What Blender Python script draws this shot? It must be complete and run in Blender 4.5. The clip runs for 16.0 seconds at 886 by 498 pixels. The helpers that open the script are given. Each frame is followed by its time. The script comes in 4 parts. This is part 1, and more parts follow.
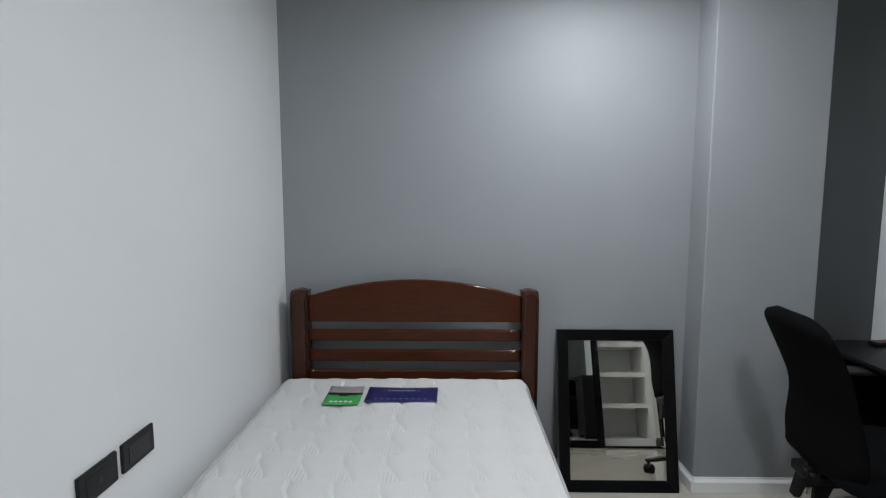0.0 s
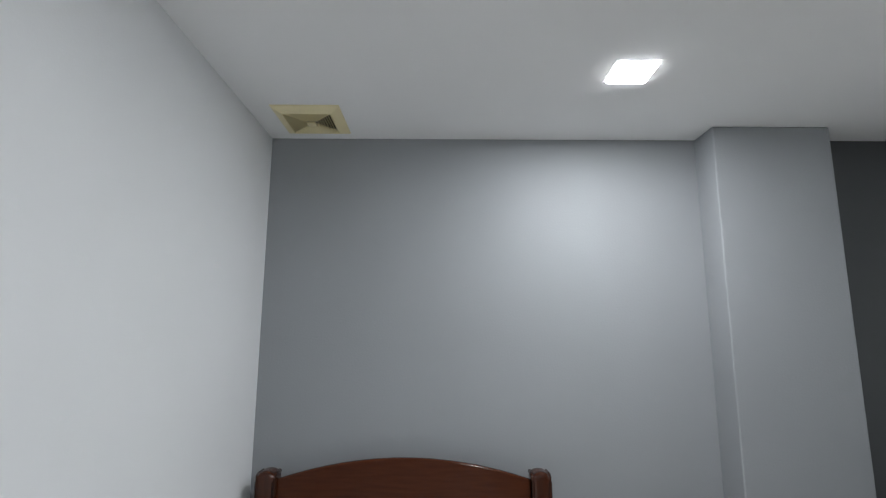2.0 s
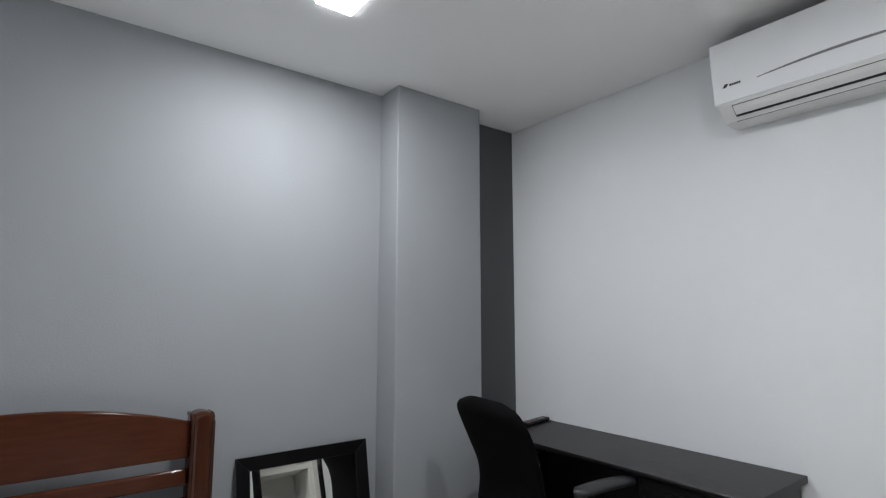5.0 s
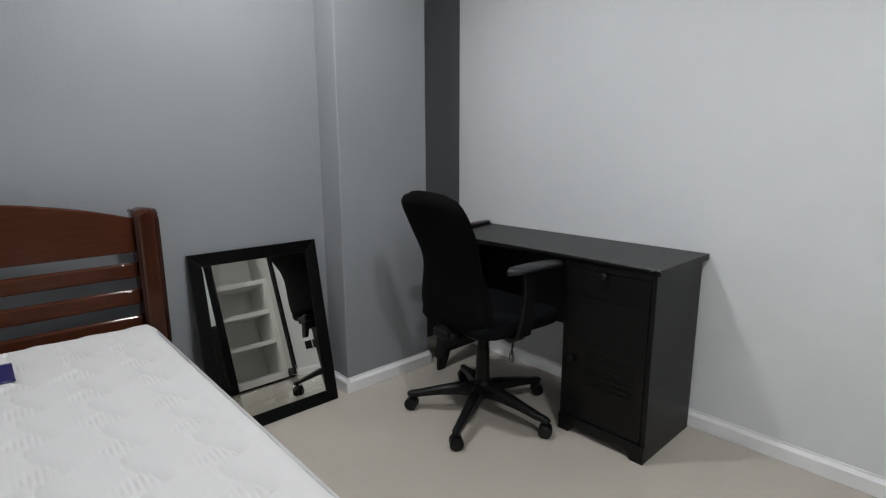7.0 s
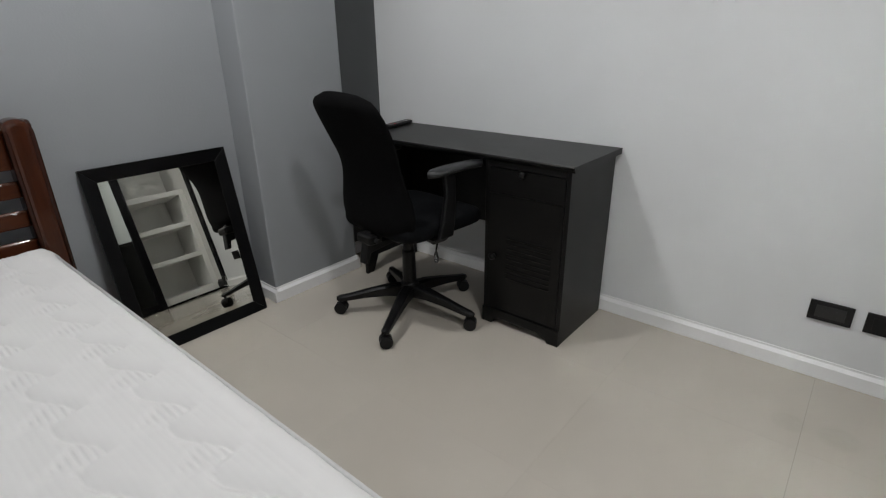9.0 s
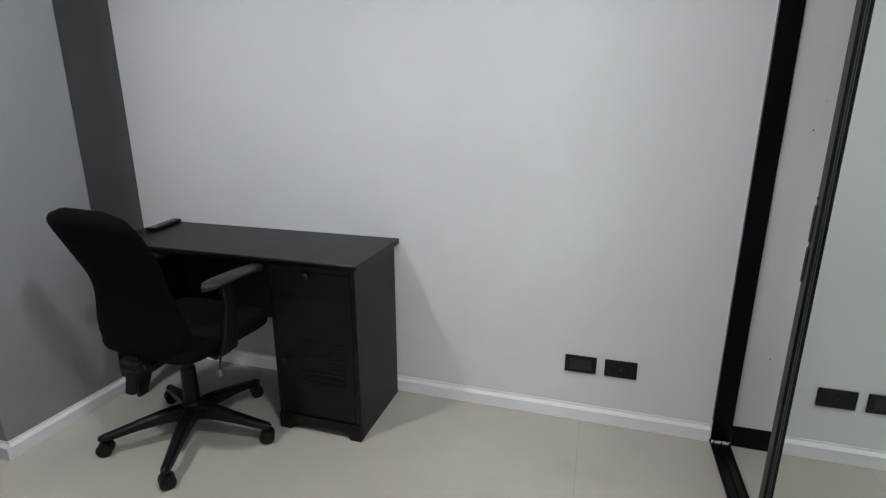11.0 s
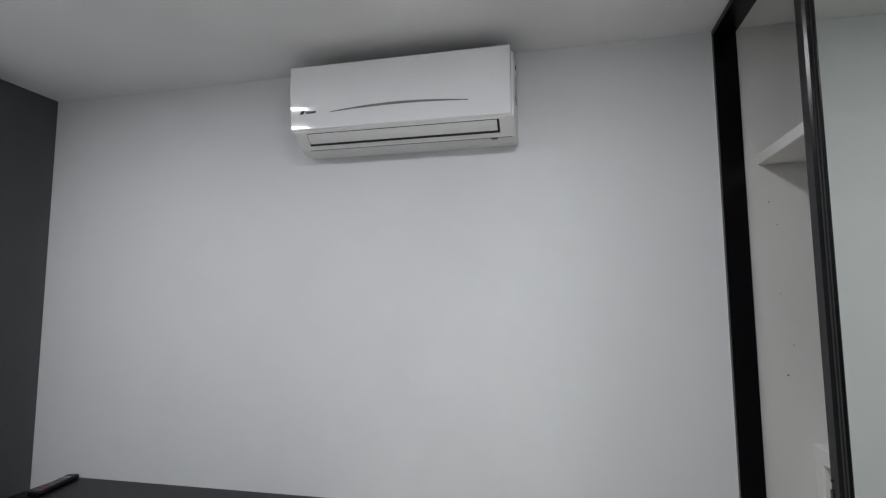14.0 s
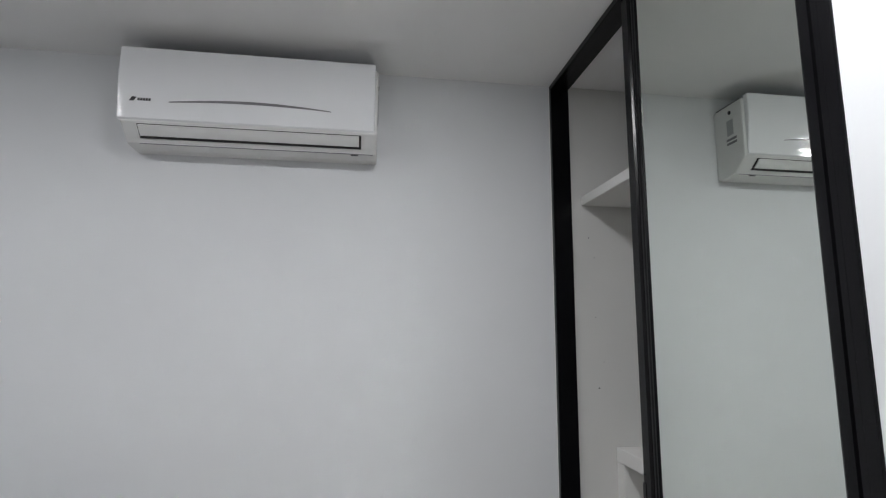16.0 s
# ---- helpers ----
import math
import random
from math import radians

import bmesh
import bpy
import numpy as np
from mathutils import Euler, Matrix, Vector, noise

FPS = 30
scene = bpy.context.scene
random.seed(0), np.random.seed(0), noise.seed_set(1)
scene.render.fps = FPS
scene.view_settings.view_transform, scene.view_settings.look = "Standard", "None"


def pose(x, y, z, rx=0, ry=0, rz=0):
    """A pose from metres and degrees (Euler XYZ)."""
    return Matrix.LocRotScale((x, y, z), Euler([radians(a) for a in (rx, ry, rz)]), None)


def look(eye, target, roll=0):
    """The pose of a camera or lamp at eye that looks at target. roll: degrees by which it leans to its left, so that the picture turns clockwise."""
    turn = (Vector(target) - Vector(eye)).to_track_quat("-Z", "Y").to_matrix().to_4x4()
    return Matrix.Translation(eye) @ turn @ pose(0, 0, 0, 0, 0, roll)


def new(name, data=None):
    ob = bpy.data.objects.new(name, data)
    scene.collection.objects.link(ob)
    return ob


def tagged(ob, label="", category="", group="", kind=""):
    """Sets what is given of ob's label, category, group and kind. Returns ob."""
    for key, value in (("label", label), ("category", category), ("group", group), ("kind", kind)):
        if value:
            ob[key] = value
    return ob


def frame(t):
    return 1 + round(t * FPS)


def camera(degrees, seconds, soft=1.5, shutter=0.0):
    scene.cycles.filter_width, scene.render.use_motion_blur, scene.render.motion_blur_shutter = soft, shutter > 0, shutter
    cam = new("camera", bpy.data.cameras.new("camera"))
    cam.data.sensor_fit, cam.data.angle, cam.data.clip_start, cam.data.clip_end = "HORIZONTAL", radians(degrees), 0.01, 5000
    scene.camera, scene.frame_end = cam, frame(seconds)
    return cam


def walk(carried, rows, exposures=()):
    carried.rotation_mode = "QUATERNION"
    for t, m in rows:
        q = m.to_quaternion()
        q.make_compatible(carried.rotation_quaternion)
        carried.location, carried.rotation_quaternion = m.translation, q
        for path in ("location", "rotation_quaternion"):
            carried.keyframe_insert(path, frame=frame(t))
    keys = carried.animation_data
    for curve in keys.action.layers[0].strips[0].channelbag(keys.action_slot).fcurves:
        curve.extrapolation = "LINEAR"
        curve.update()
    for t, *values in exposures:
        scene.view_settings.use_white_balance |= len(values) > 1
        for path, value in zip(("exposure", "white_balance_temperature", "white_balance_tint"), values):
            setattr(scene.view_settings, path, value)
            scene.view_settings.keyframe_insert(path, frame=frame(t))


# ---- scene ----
cam = camera(81.4, 16.0, soft=1.2)

EXPOSURES = [(0, -0.13, 6350, 9), (0.6, -0.06, 6400, 9), (2.0, -0.09, 6450, 10), (3.5, -0.07, 6450, 12), (6.0, 0.0, 6500, 11), (6.5, -0.03, 6600, 11),
             (7.0, -0.11, 6600, 11), (7.5, -0.17, 6720, 11), (8.2, -0.24, 6760, 11), (10.3, -0.03, 6600, 11), (11.5, -0.13, 6400, 11), (12.5, -0.20, 6400, 10),
             (14.0, -0.26, 6550, 13), (16, -0.28, 6550, 13)]

PATH = [
    (0, (0.823, -2.511, 1.413), (0.79, -0.522, 1.202), 0.0),
    (0.5, (0.792, -2.471, 1.44), (0.735, -0.472, 1.461), 0.3),
    (1, (0.738, -2.445, 1.479), (0.692, -0.452, 1.645), 0.1),
    (1.5, (0.747, -2.386, 1.491), (0.723, -0.404, 1.754), 0.0),
    (2, (0.792, -2.293, 1.489), (0.799, -0.322, 1.829), 0.2),
    (2.5, (0.762, -2.236, 1.512), (0.892, -0.276, 1.887), 0.1),
    (3, (0.744, -2.195, 1.516), (1.173, -0.283, 1.916), 0.2),
    (3.5, (0.747, -2.19, 1.479), (1.498, -0.388, 1.917), -0.0),
    (5.8, (0.727, -2.175, 1.264), (2.008, -0.639, 1.288), 0.0),
    (6, (0.729, -2.183, 1.255), (2.028, -0.663, 1.21), -0.1),
    (6.5, (0.723, -2.179, 1.215), (2.057, -0.704, 0.998), -0.1),
    (7, (0.738, -2.2, 1.173), (2.065, -0.754, 0.787), -0.2),
    (7.5, (0.745, -2.197, 1.161), (2.07, -0.797, 0.628), -0.3),
    (8, (0.748, -2.185, 1.145), (2.082, -0.834, 0.516), -0.3),
    (8.2, (0.755, -2.19, 1.15), (2.089, -0.856, 0.485), -0.4),
    (10.3, (0.821, -2.263, 1.271), (2.522, -1.491, 0.557), -0.3),
    (10.5, (0.824, -2.263, 1.285), (2.577, -1.568, 0.621), -0.2),
    (11, (0.827, -2.264, 1.321), (2.671, -1.705, 0.784), -0.0),
    (11.5, (0.836, -2.239, 1.356), (2.743, -1.758, 0.99), 0.0),
    (12, (0.852, -2.224, 1.405), (2.791, -1.775, 1.21), -0.1),
    (12.5, (0.854, -2.217, 1.466), (2.806, -1.784, 1.418), -0.2),
    (13, (0.854, -2.215, 1.517), (2.806, -1.785, 1.585), -0.1),
    (13.5, (0.87, -2.206, 1.516), (2.817, -1.778, 1.679), -0.2),
    (14, (1.023, -2.23, 1.48), (2.966, -1.803, 1.682), -0.3),
    (14.5, (1.058, -2.243, 1.486), (3.001, -1.831, 1.727), -0.2),
    (15, (1.009, -2.2, 1.485), (2.986, -2.033, 1.741), 0.2),
    (15.5, (1.018, -2.19, 1.481), (2.997, -2.262, 1.761), 0.1),
    (16, (1.035, -2.104, 1.458), (2.994, -2.372, 1.759), 0.4),
]
walk(cam, [(t, look(e, g, r)) for t, e, g, r in PATH], EXPOSURES)

# ---- world and exposure ----
# the mirror door throws lamp light on to the east wall and the floor: keep those paths
scene.cycles.caustics_reflective = True
scene.cycles.blur_glossy = 0.0
scene.cycles.sample_clamp_indirect = 0.0
world = bpy.data.worlds.new("world")
scene.world = world
world.use_nodes = True
world.node_tree.nodes["Background"].inputs[0].default_value = (0.5, 0.55, 0.6, 1)
world.node_tree.nodes["Background"].inputs[1].default_value = 0.02
LAMP_WATTS = 16.6
DIFFUSER_GLOW = 14.0
LAMP_COLOUR = (0.955, 0.98, 1.0)

# ---- sizes of the room ----
XE = 2.888      # east wall
YS = -2.777     # south wall and wardrobe front
YB = -3.40      # back of the wardrobe niche
H = 2.407       # ceiling
COL = (1.976, 2.490, -0.165)   # pillar: from x, to x, front y
NICHE = 1.659   # west end of the wardrobe opening
LAMPS = ((1.456, -0.629), (1.456, -2.242))
LS = 0.07       # half a lamp's opening


# ---- materials ----
def material(name, colour, rough=0.5, metal=0.0, spec=0.5, coat=0.0):
    m = bpy.data.materials.new(name)
    m.use_nodes = True
    b = m.node_tree.nodes["Principled BSDF"]
    b.inputs["Base Color"].default_value = (*colour, 1)
    b.inputs["Roughness"].default_value = rough
    b.inputs["Metallic"].default_value = metal
    b.inputs["Specular IOR Level"].default_value = spec
    b.inputs["Coat Weight"].default_value = coat
    return m


def vary(m, scale, amount, bump=0.0, bump_scale=200.0, rough_amount=0.0, stretch=(1, 1, 1), detail=4.0):
    """Noise in the colour at one scale, in the relief at another."""
    nt = m.node_tree
    b = nt.nodes["Principled BSDF"]
    tc = nt.nodes.new("ShaderNodeTexCoord")
    mp = nt.nodes.new("ShaderNodeMapping")
    mp.inputs["Scale"].default_value = stretch
    nt.links.new(tc.outputs["Object"], mp.inputs[0])
    n = nt.nodes.new("ShaderNodeTexNoise")
    n.inputs["Scale"].default_value = scale
    n.inputs["Detail"].default_value = detail
    nt.links.new(mp.outputs[0], n.inputs["Vector"])
    mix = nt.nodes.new("ShaderNodeMix")
    mix.data_type = "RGBA"
    c = tuple(b.inputs["Base Color"].default_value)
    mix.inputs[6].default_value = tuple(min(1, v * (1 - amount)) for v in c[:3]) + (1,)
    mix.inputs[7].default_value = tuple(min(1, v * (1 + amount)) for v in c[:3]) + (1,)
    nt.links.new(n.outputs[0], mix.inputs[0])
    nt.links.new(mix.outputs[2], b.inputs["Base Color"])
    if rough_amount:
        r = b.inputs["Roughness"].default_value
        mr = nt.nodes.new("ShaderNodeMapRange")
        mr.inputs[3].default_value = max(0.02, r - rough_amount)
        mr.inputs[4].default_value = r + rough_amount
        nt.links.new(n.outputs[0], mr.inputs[0])
        nt.links.new(mr.outputs[0], b.inputs["Roughness"])
    if bump:
        n2 = nt.nodes.new("ShaderNodeTexNoise")
        n2.inputs["Scale"].default_value = bump_scale
        n2.inputs["Detail"].default_value = 3
        nt.links.new(mp.outputs[0], n2.inputs["Vector"])
        bp = nt.nodes.new("ShaderNodeBump")
        bp.inputs["Strength"].default_value = bump
        bp.inputs["Distance"].default_value = 0.002
        nt.links.new(n2.outputs[0], bp.inputs["Height"])
        nt.links.new(bp.outputs[0], b.inputs["Normal"])
    return m


def glow(name, colour, strength):
    m = bpy.data.materials.new(name)
    m.use_nodes = True
    nt = m.node_tree
    nt.nodes.remove(nt.nodes["Principled BSDF"])
    e = nt.nodes.new("ShaderNodeEmission")
    e.inputs[0].default_value = (*colour, 1)
    e.inputs[1].default_value = strength
    nt.links.new(e.outputs[0], nt.nodes["Material Output"].inputs[0])
    return m


WHITE = vary(material("white_wall_paint", (0.735, 0.748, 0.758), 0.55, spec=0.35), 2.5, 0.025, 0.12, 130.0)
GREY = vary(material("grey_wall_paint", (0.288, 0.301, 0.314), 0.6, spec=0.25), 2.2, 0.05, 0.3, 120.0)
CHARCOAL = vary(material("charcoal_wall_paint", (0.092, 0.096, 0.100), 0.6, spec=0.25), 2.2, 0.05, 0.3, 120.0)
CEIL = vary(material("white_ceiling_paint", (0.88, 0.88, 0.88), 0.7, spec=0.3), 3.0, 0.02, 0.15, 150.0)
SKIRT = vary(material("white_gloss_skirting", (0.865, 0.868, 0.872), 0.38), 6.0, 0.03, 0.1, 60.0)
TILE = vary(material("beige_polished_porcelain", (0.49, 0.452, 0.395), 0.14), 3.0, 0.06, 0.02, 40.0, 0.04)


def floor_stains(m, places):
    """Two faint square marks of old glue on the tiles, with worn edges."""
    nt = m.node_tree
    b = nt.nodes["Principled BSDF"]
    geo = nt.nodes.new("ShaderNodeNewGeometry")
    nz = nt.nodes.new("ShaderNodeTexNoise")
    nz.inputs["Scale"].default_value = 22
    nt.links.new(geo.outputs["Position"], nz.inputs["Vector"])
    source = b.inputs["Base Color"].links[0].from_socket
    for x, y, r_ in places:
        sub = nt.nodes.new("ShaderNodeVectorMath")
        sub.operation = "DISTANCE"
        sub.inputs[1].default_value = (x, y, 0)
        nt.links.new(geo.outputs["Position"], sub.inputs[0])
        mr = nt.nodes.new("ShaderNodeMapRange")
        mr.interpolation_type = "SMOOTHSTEP"
        mr.inputs[1].default_value, mr.inputs[2].default_value = r_, r_ * 0.55
        nt.links.new(sub.outputs["Value"], mr.inputs[0])
        mul = nt.nodes.new("ShaderNodeMath")
        mul.operation = "MULTIPLY"
        mul.use_clamp = True
        nt.links.new(mr.outputs[0], mul.inputs[0])
        nt.links.new(nz.outputs[0], mul.inputs[1])
        mix = nt.nodes.new("ShaderNodeMix")
        mix.data_type = "RGBA"
        nt.links.new(mul.outputs[0], mix.inputs[0])
        nt.links.new(source, mix.inputs[6])
        mix.inputs[7].default_value = (0.445, 0.412, 0.360, 1)
        source = mix.outputs[2]
    nt.links.new(source, b.inputs["Base Color"])


floor_stains(TILE, ((2.54, -2.225, 0.06), (2.55, -2.36, 0.07)))
GROUT = vary(material("tile_grout", (0.30, 0.275, 0.24), 0.4), 20.0, 0.1)
WOOD = vary(material("red_brown_varnished_wood", (0.062, 0.0175, 0.0072), 0.13, spec=0.13, coat=0.06), 14.0, 0.45, 0.08, 60.0, 0.05, (0.6, 6, 6), 6)
BEADWOOD = vary(material("dark_stained_bead", (0.028, 0.0078, 0.0034), 0.12, spec=0.25), 14.0, 0.3, 0.05, 60.0)
WOODV = vary(material("red_brown_varnished_post", (0.046, 0.0120, 0.0048), 0.12, spec=0.28, coat=0.22), 14.0, 0.45, 0.08, 60.0, 0.05, (6, 6, 0.6), 6)
BLACKWOOD = vary(material("black_brown_desk_laminate", (0.0044, 0.0043, 0.0043), 0.34, spec=0.24), 12.0, 0.25, 0.18, 90.0, 0.06, (8, 0.8, 8))
BLACKFRAME = vary(material("black_mirror_frame_wood", (0.0030, 0.0030, 0.0034), 0.35, spec=0.16), 20.0, 0.3, 0.05, 80.0)
BLACKMETAL = vary(material("black_powder_coated_aluminium", (0.0040, 0.0040, 0.0048), 0.25, spec=0.20), 10.0, 0.2, 0.05, 300.0)
PLASTIC = vary(material("black_plastic", (0.0055, 0.0055, 0.006), 0.4, spec=0.3), 30.0, 0.2, 0.1, 400.0)
ARMPLASTIC = vary(material("dark_grey_arm_pad", (0.015, 0.016, 0.0175), 0.45), 30.0, 0.2, 0.1, 400.0)
FABRIC = vary(material("black_mesh_fabric", (0.0032, 0.0032, 0.0035), 0.9, spec=0.08), 60.0, 0.3, 0.5, 700.0)
SEATFAB = vary(material("black_blue_seat_fabric", (0.0045, 0.0050, 0.0060), 0.9, spec=0.1), 60.0, 0.3, 0.5, 600.0)
CHROME = material("chrome", (0.7, 0.7, 0.72), 0.18, 1.0)
MIRROR = material("mirror_glass", (0.88, 0.875, 0.82), 0.01, 1.0)
MIRROR_G = material("greenish_mirror_glass", (0.80, 0.84, 0.80), 0.012, 1.0)
ACWHITE = vary(material("glossy_white_plastic", (0.84, 0.85, 0.86), 0.04), 4.0, 0.015)
ACLOW = vary(material("satin_white_plastic", (0.76, 0.76, 0.75), 0.35), 4.0, 0.02)
DARK = material("dark_slot", (0.02, 0.02, 0.022), 0.5)
MIDGREY = material("grey_print", (0.2, 0.2, 0.21), 0.45)
PALEGREY = material("pale_grey_print", (0.42, 0.43, 0.44), 0.45)
CREAM = vary(material("aged_cream_plastic", (0.80, 0.71, 0.44), 0.45), 8.0, 0.08, 0.05, 200.0)
BLUE = vary(material("navy_satin_label", (0.020, 0.022, 0.115), 0.4), 40.0, 0.3, 0.2, 300.0)
GREEN = vary(material("green_label", (0.06, 0.36, 0.09), 0.4), 30.0, 0.15)
LABELGREY = vary(material("grey_label", (0.33, 0.31, 0.31), 0.4), 30.0, 0.15)
PRINT = material("white_print", (0.7, 0.72, 0.75), 0.5)
RED = material("red_button", (0.5, 0.03, 0.04), 0.45)
SHELFWHITE = vary(material("off_white_painted_shelf", (0.80, 0.798, 0.775), 0.5), 3.0, 0.03, 0.15, 120.0)
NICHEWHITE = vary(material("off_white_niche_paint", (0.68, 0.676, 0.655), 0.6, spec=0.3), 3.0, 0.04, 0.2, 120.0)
LAMPGLOW = glow("lamp_diffuser_light", LAMP_COLOUR, DIFFUSER_GLOW)
LAMPWHITE = material("white_lamp_trim", (0.75, 0.75, 0.75), 0.4)
CLEAR = material("clear_plastic_tag", (0.10, 0.10, 0.105), 0.2)


def mattress_cloth():
    """White knitted ticking with fine ribs."""
    m = vary(material("white_quilted_knit", (0.64, 0.635, 0.63), 0.85, spec=0.2), 6.0, 0.03)
    nt = m.node_tree
    tc = nt.nodes.new("ShaderNodeTexCoord")
    wave = nt.nodes.new("ShaderNodeTexNoise")
    wave.inputs["Scale"].default_value = 450
    nt.links.new(tc.outputs["Object"], wave.inputs["Vector"])
    bp = nt.nodes.new("ShaderNodeBump")
    bp.inputs["Strength"].default_value = 0.35
    bp.inputs["Distance"].default_value = 0.0015
    nt.links.new(wave.outputs[0], bp.inputs["Height"])
    nt.links.new(bp.outputs[0], nt.nodes["Principled BSDF"].inputs["Normal"])
    return m


CLOTH = mattress_cloth()
PIPING = vary(material("white_tape_edge", (0.50, 0.50, 0.50), 0.8), 80.0, 0.08, 0.3, 500.0)


# ---- builders ----
def mesh_object(name, bm, mat, smooth=False):
    me = bpy.data.meshes.new(name)
    bm.normal_update()
    bm.to_mesh(me)
    bm.free()
    me.materials.append(mat)
    if smooth:
        for p in me.polygons:
            p.use_smooth = True
    return new(name, me)


def part(name, bm, mat, parent, label="", smooth=False):
    ob = mesh_object(name, bm, mat, smooth)
    ob.parent = parent
    base = Matrix.Translation(parent.location) if parent.parent is None else Matrix.Identity(4)
    ob.matrix_parent_inverse = base.inverted()
    return tagged(ob, label) if label else ob


def thing(name, at, label, category, group="", kind=""):
    ob = new(name)
    ob.location = at
    ob.empty_display_size = 0.05
    return tagged(ob, label, category, group, kind)


def structure(name, bm, mat, label, category, smooth=False):
    return tagged(mesh_object(name, bm, mat, smooth), label, category, kind="structure")


def box(bm, a, b, bevel=0.0, seg=2):
    """A box between two corners, with rounded edges."""
    lo = [min(p, q) for p, q in zip(a, b)]
    hi = [max(p, q) for p, q in zip(a, b)]
    g = bmesh.ops.create_cube(bm, size=1)
    for v in g["verts"]:
        v.co = Vector([lo[i] + (v.co[i] + 0.5) * (hi[i] - lo[i]) for i in range(3)])
    if bevel:
        es = {e for v in g["verts"] for e in v.link_edges}
        bmesh.ops.bevel(bm, geom=list(es), offset=bevel, segments=seg, profile=0.5, affect="EDGES")
    return bm


def boxed(a, b, bevel=0.0, seg=2):
    return box(bmesh.new(), a, b, bevel, seg)


def tube(bm, points, radius, n=10, caps=True):
    """A round bar along points; radius is one number or one for each point."""
    pts = [Vector(p) for p in points]
    rad = radius if isinstance(radius, (list, tuple)) else [radius] * len(pts)
    rings = []
    for i, p in enumerate(pts):
        d = (pts[min(i + 1, len(pts) - 1)] - pts[max(i - 1, 0)]).normalized()
        ref = Vector((0, 0, 1)) if abs(d.z) < 0.9 else Vector((1, 0, 0))
        u = d.cross(ref).normalized()
        w = d.cross(u)
        rings.append([bm.verts.new(p + rad[i] * (math.cos(a) * u + math.sin(a) * w)) for a in [2 * math.pi * k / n for k in range(n)]])
    for r, s in zip(rings, rings[1:]):
        for k in range(n):
            bm.faces.new((r[k], r[(k + 1) % n], s[(k + 1) % n], s[k]))
    if caps:
        bm.faces.new(rings[0])
        bm.faces.new(rings[-1])
    bmesh.ops.recalc_face_normals(bm, faces=bm.faces)
    return bm


def prism(bm, outline, axis, a, b):
    """A flat outline of (u, v) pulled along an axis from a to b. u, v are the other two axes in order."""
    def at(u, v, w):
        return {"x": (w, u, v), "y": (u, w, v), "z": (u, v, w)}[axis]
    lo = [bm.verts.new(at(u, v, a)) for u, v in outline]
    hi = [bm.verts.new(at(u, v, b)) for u, v in outline]
    n = len(outline)
    faces = [bm.faces.new(lo), bm.faces.new(hi)]
    for k in range(n):
        faces.append(bm.faces.new((lo[k], lo[(k + 1) % n], hi[(k + 1) % n], hi[k])))
    bmesh.ops.recalc_face_normals(bm, faces=faces)
    return bm


def soften(bm, offset, seg=2, angle=0.5):
    es = [e for e in bm.edges if len(e.link_faces) == 2 and e.calc_face_angle(0) > angle]
    bmesh.ops.bevel(bm, geom=es, offset=offset, segments=seg, profile=0.5, affect="EDGES")
    return bm


# ---- the room ----
structure("wall_west", boxed((-0.12, 0.12, -0.1), (0, YS - 0.12, H + 0.1)), WHITE, "plain white painted wall beside the bed", "wall")
structure("wall_north", boxed((0, 0, -0.1), (XE, 0.12, H + 0.1)), GREY, "slate grey painted wall behind the headboard", "wall")
structure("wall_east", boxed((XE, 0.12, -0.1), (XE + 0.12, YB - 0.12, H + 0.1)), WHITE, "plain white painted wall behind the desk", "wall")
structure("wall_south", boxed((0, YS - 0.12, -0.1), (NICHE, YS, H + 0.1)), WHITE, "plain white painted wall beside the wardrobe", "wall")
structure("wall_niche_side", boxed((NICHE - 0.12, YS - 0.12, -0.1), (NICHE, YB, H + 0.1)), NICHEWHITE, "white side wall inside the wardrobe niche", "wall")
structure("wall_niche_back", boxed((NICHE - 0.12, YB - 0.12, -0.1), (XE, YB, H + 0.1)), SHELFWHITE, "white back wall inside the wardrobe niche", "wall")
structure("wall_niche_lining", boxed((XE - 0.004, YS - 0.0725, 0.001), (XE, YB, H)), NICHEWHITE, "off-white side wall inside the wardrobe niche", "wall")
lining = bpy.data.objects["wall_niche_lining"]
for hy, hz, hr in ((-2.919, 1.800, 0.0022), (-2.938, 1.724, 0.0018), (-2.935, 1.499, 0.0016), (-2.962, 1.335, 0.0016), (-2.940, 1.241, 0.0030), (-2.939, 0.392, 0.0028)):
    ob = mesh_object("nail_hole", tube(bmesh.new(), [(XE - 0.0046, hy, hz), (XE - 0.0042, hy, hz), (XE - 0.0035, hy, hz)], [hr * 0.7, hr, hr], 8), DARK)
    ob.parent = lining
structure("pillar", soften(boxed((COL[0], COL[2], 0), (COL[1], 0, H)), 0.006), GREY, "slate grey painted structural pillar against the wall", "pillar")
structure("wall_recess", boxed((COL[1] + 0.0005, -0.003, 0), (XE - 0.0005, -0.0003, H - 0.0005)), CHARCOAL, "charcoal painted recess between the pillar and the corner", "wall")

bm = bmesh.new()
cx, cy = LAMPS[0][0], [LAMPS[1][1], LAMPS[0][1]]
xs = [-0.12, cx - LS, cx + LS, XE + 0.12]
ys = [YB - 0.12, cy[0] - LS, cy[0] + LS, cy[1] - LS, cy[1] + LS, 0.12]
for i in range(3):
    for j in range(5):
        if i == 1 and j in (1, 3):
            continue
        box(bm, (xs[i], ys[j], H), (xs[i + 1], ys[j + 1], H + 0.08))
structure("ceiling", bm, CEIL, "flat white painted ceiling with recessed lamps", "ceiling")


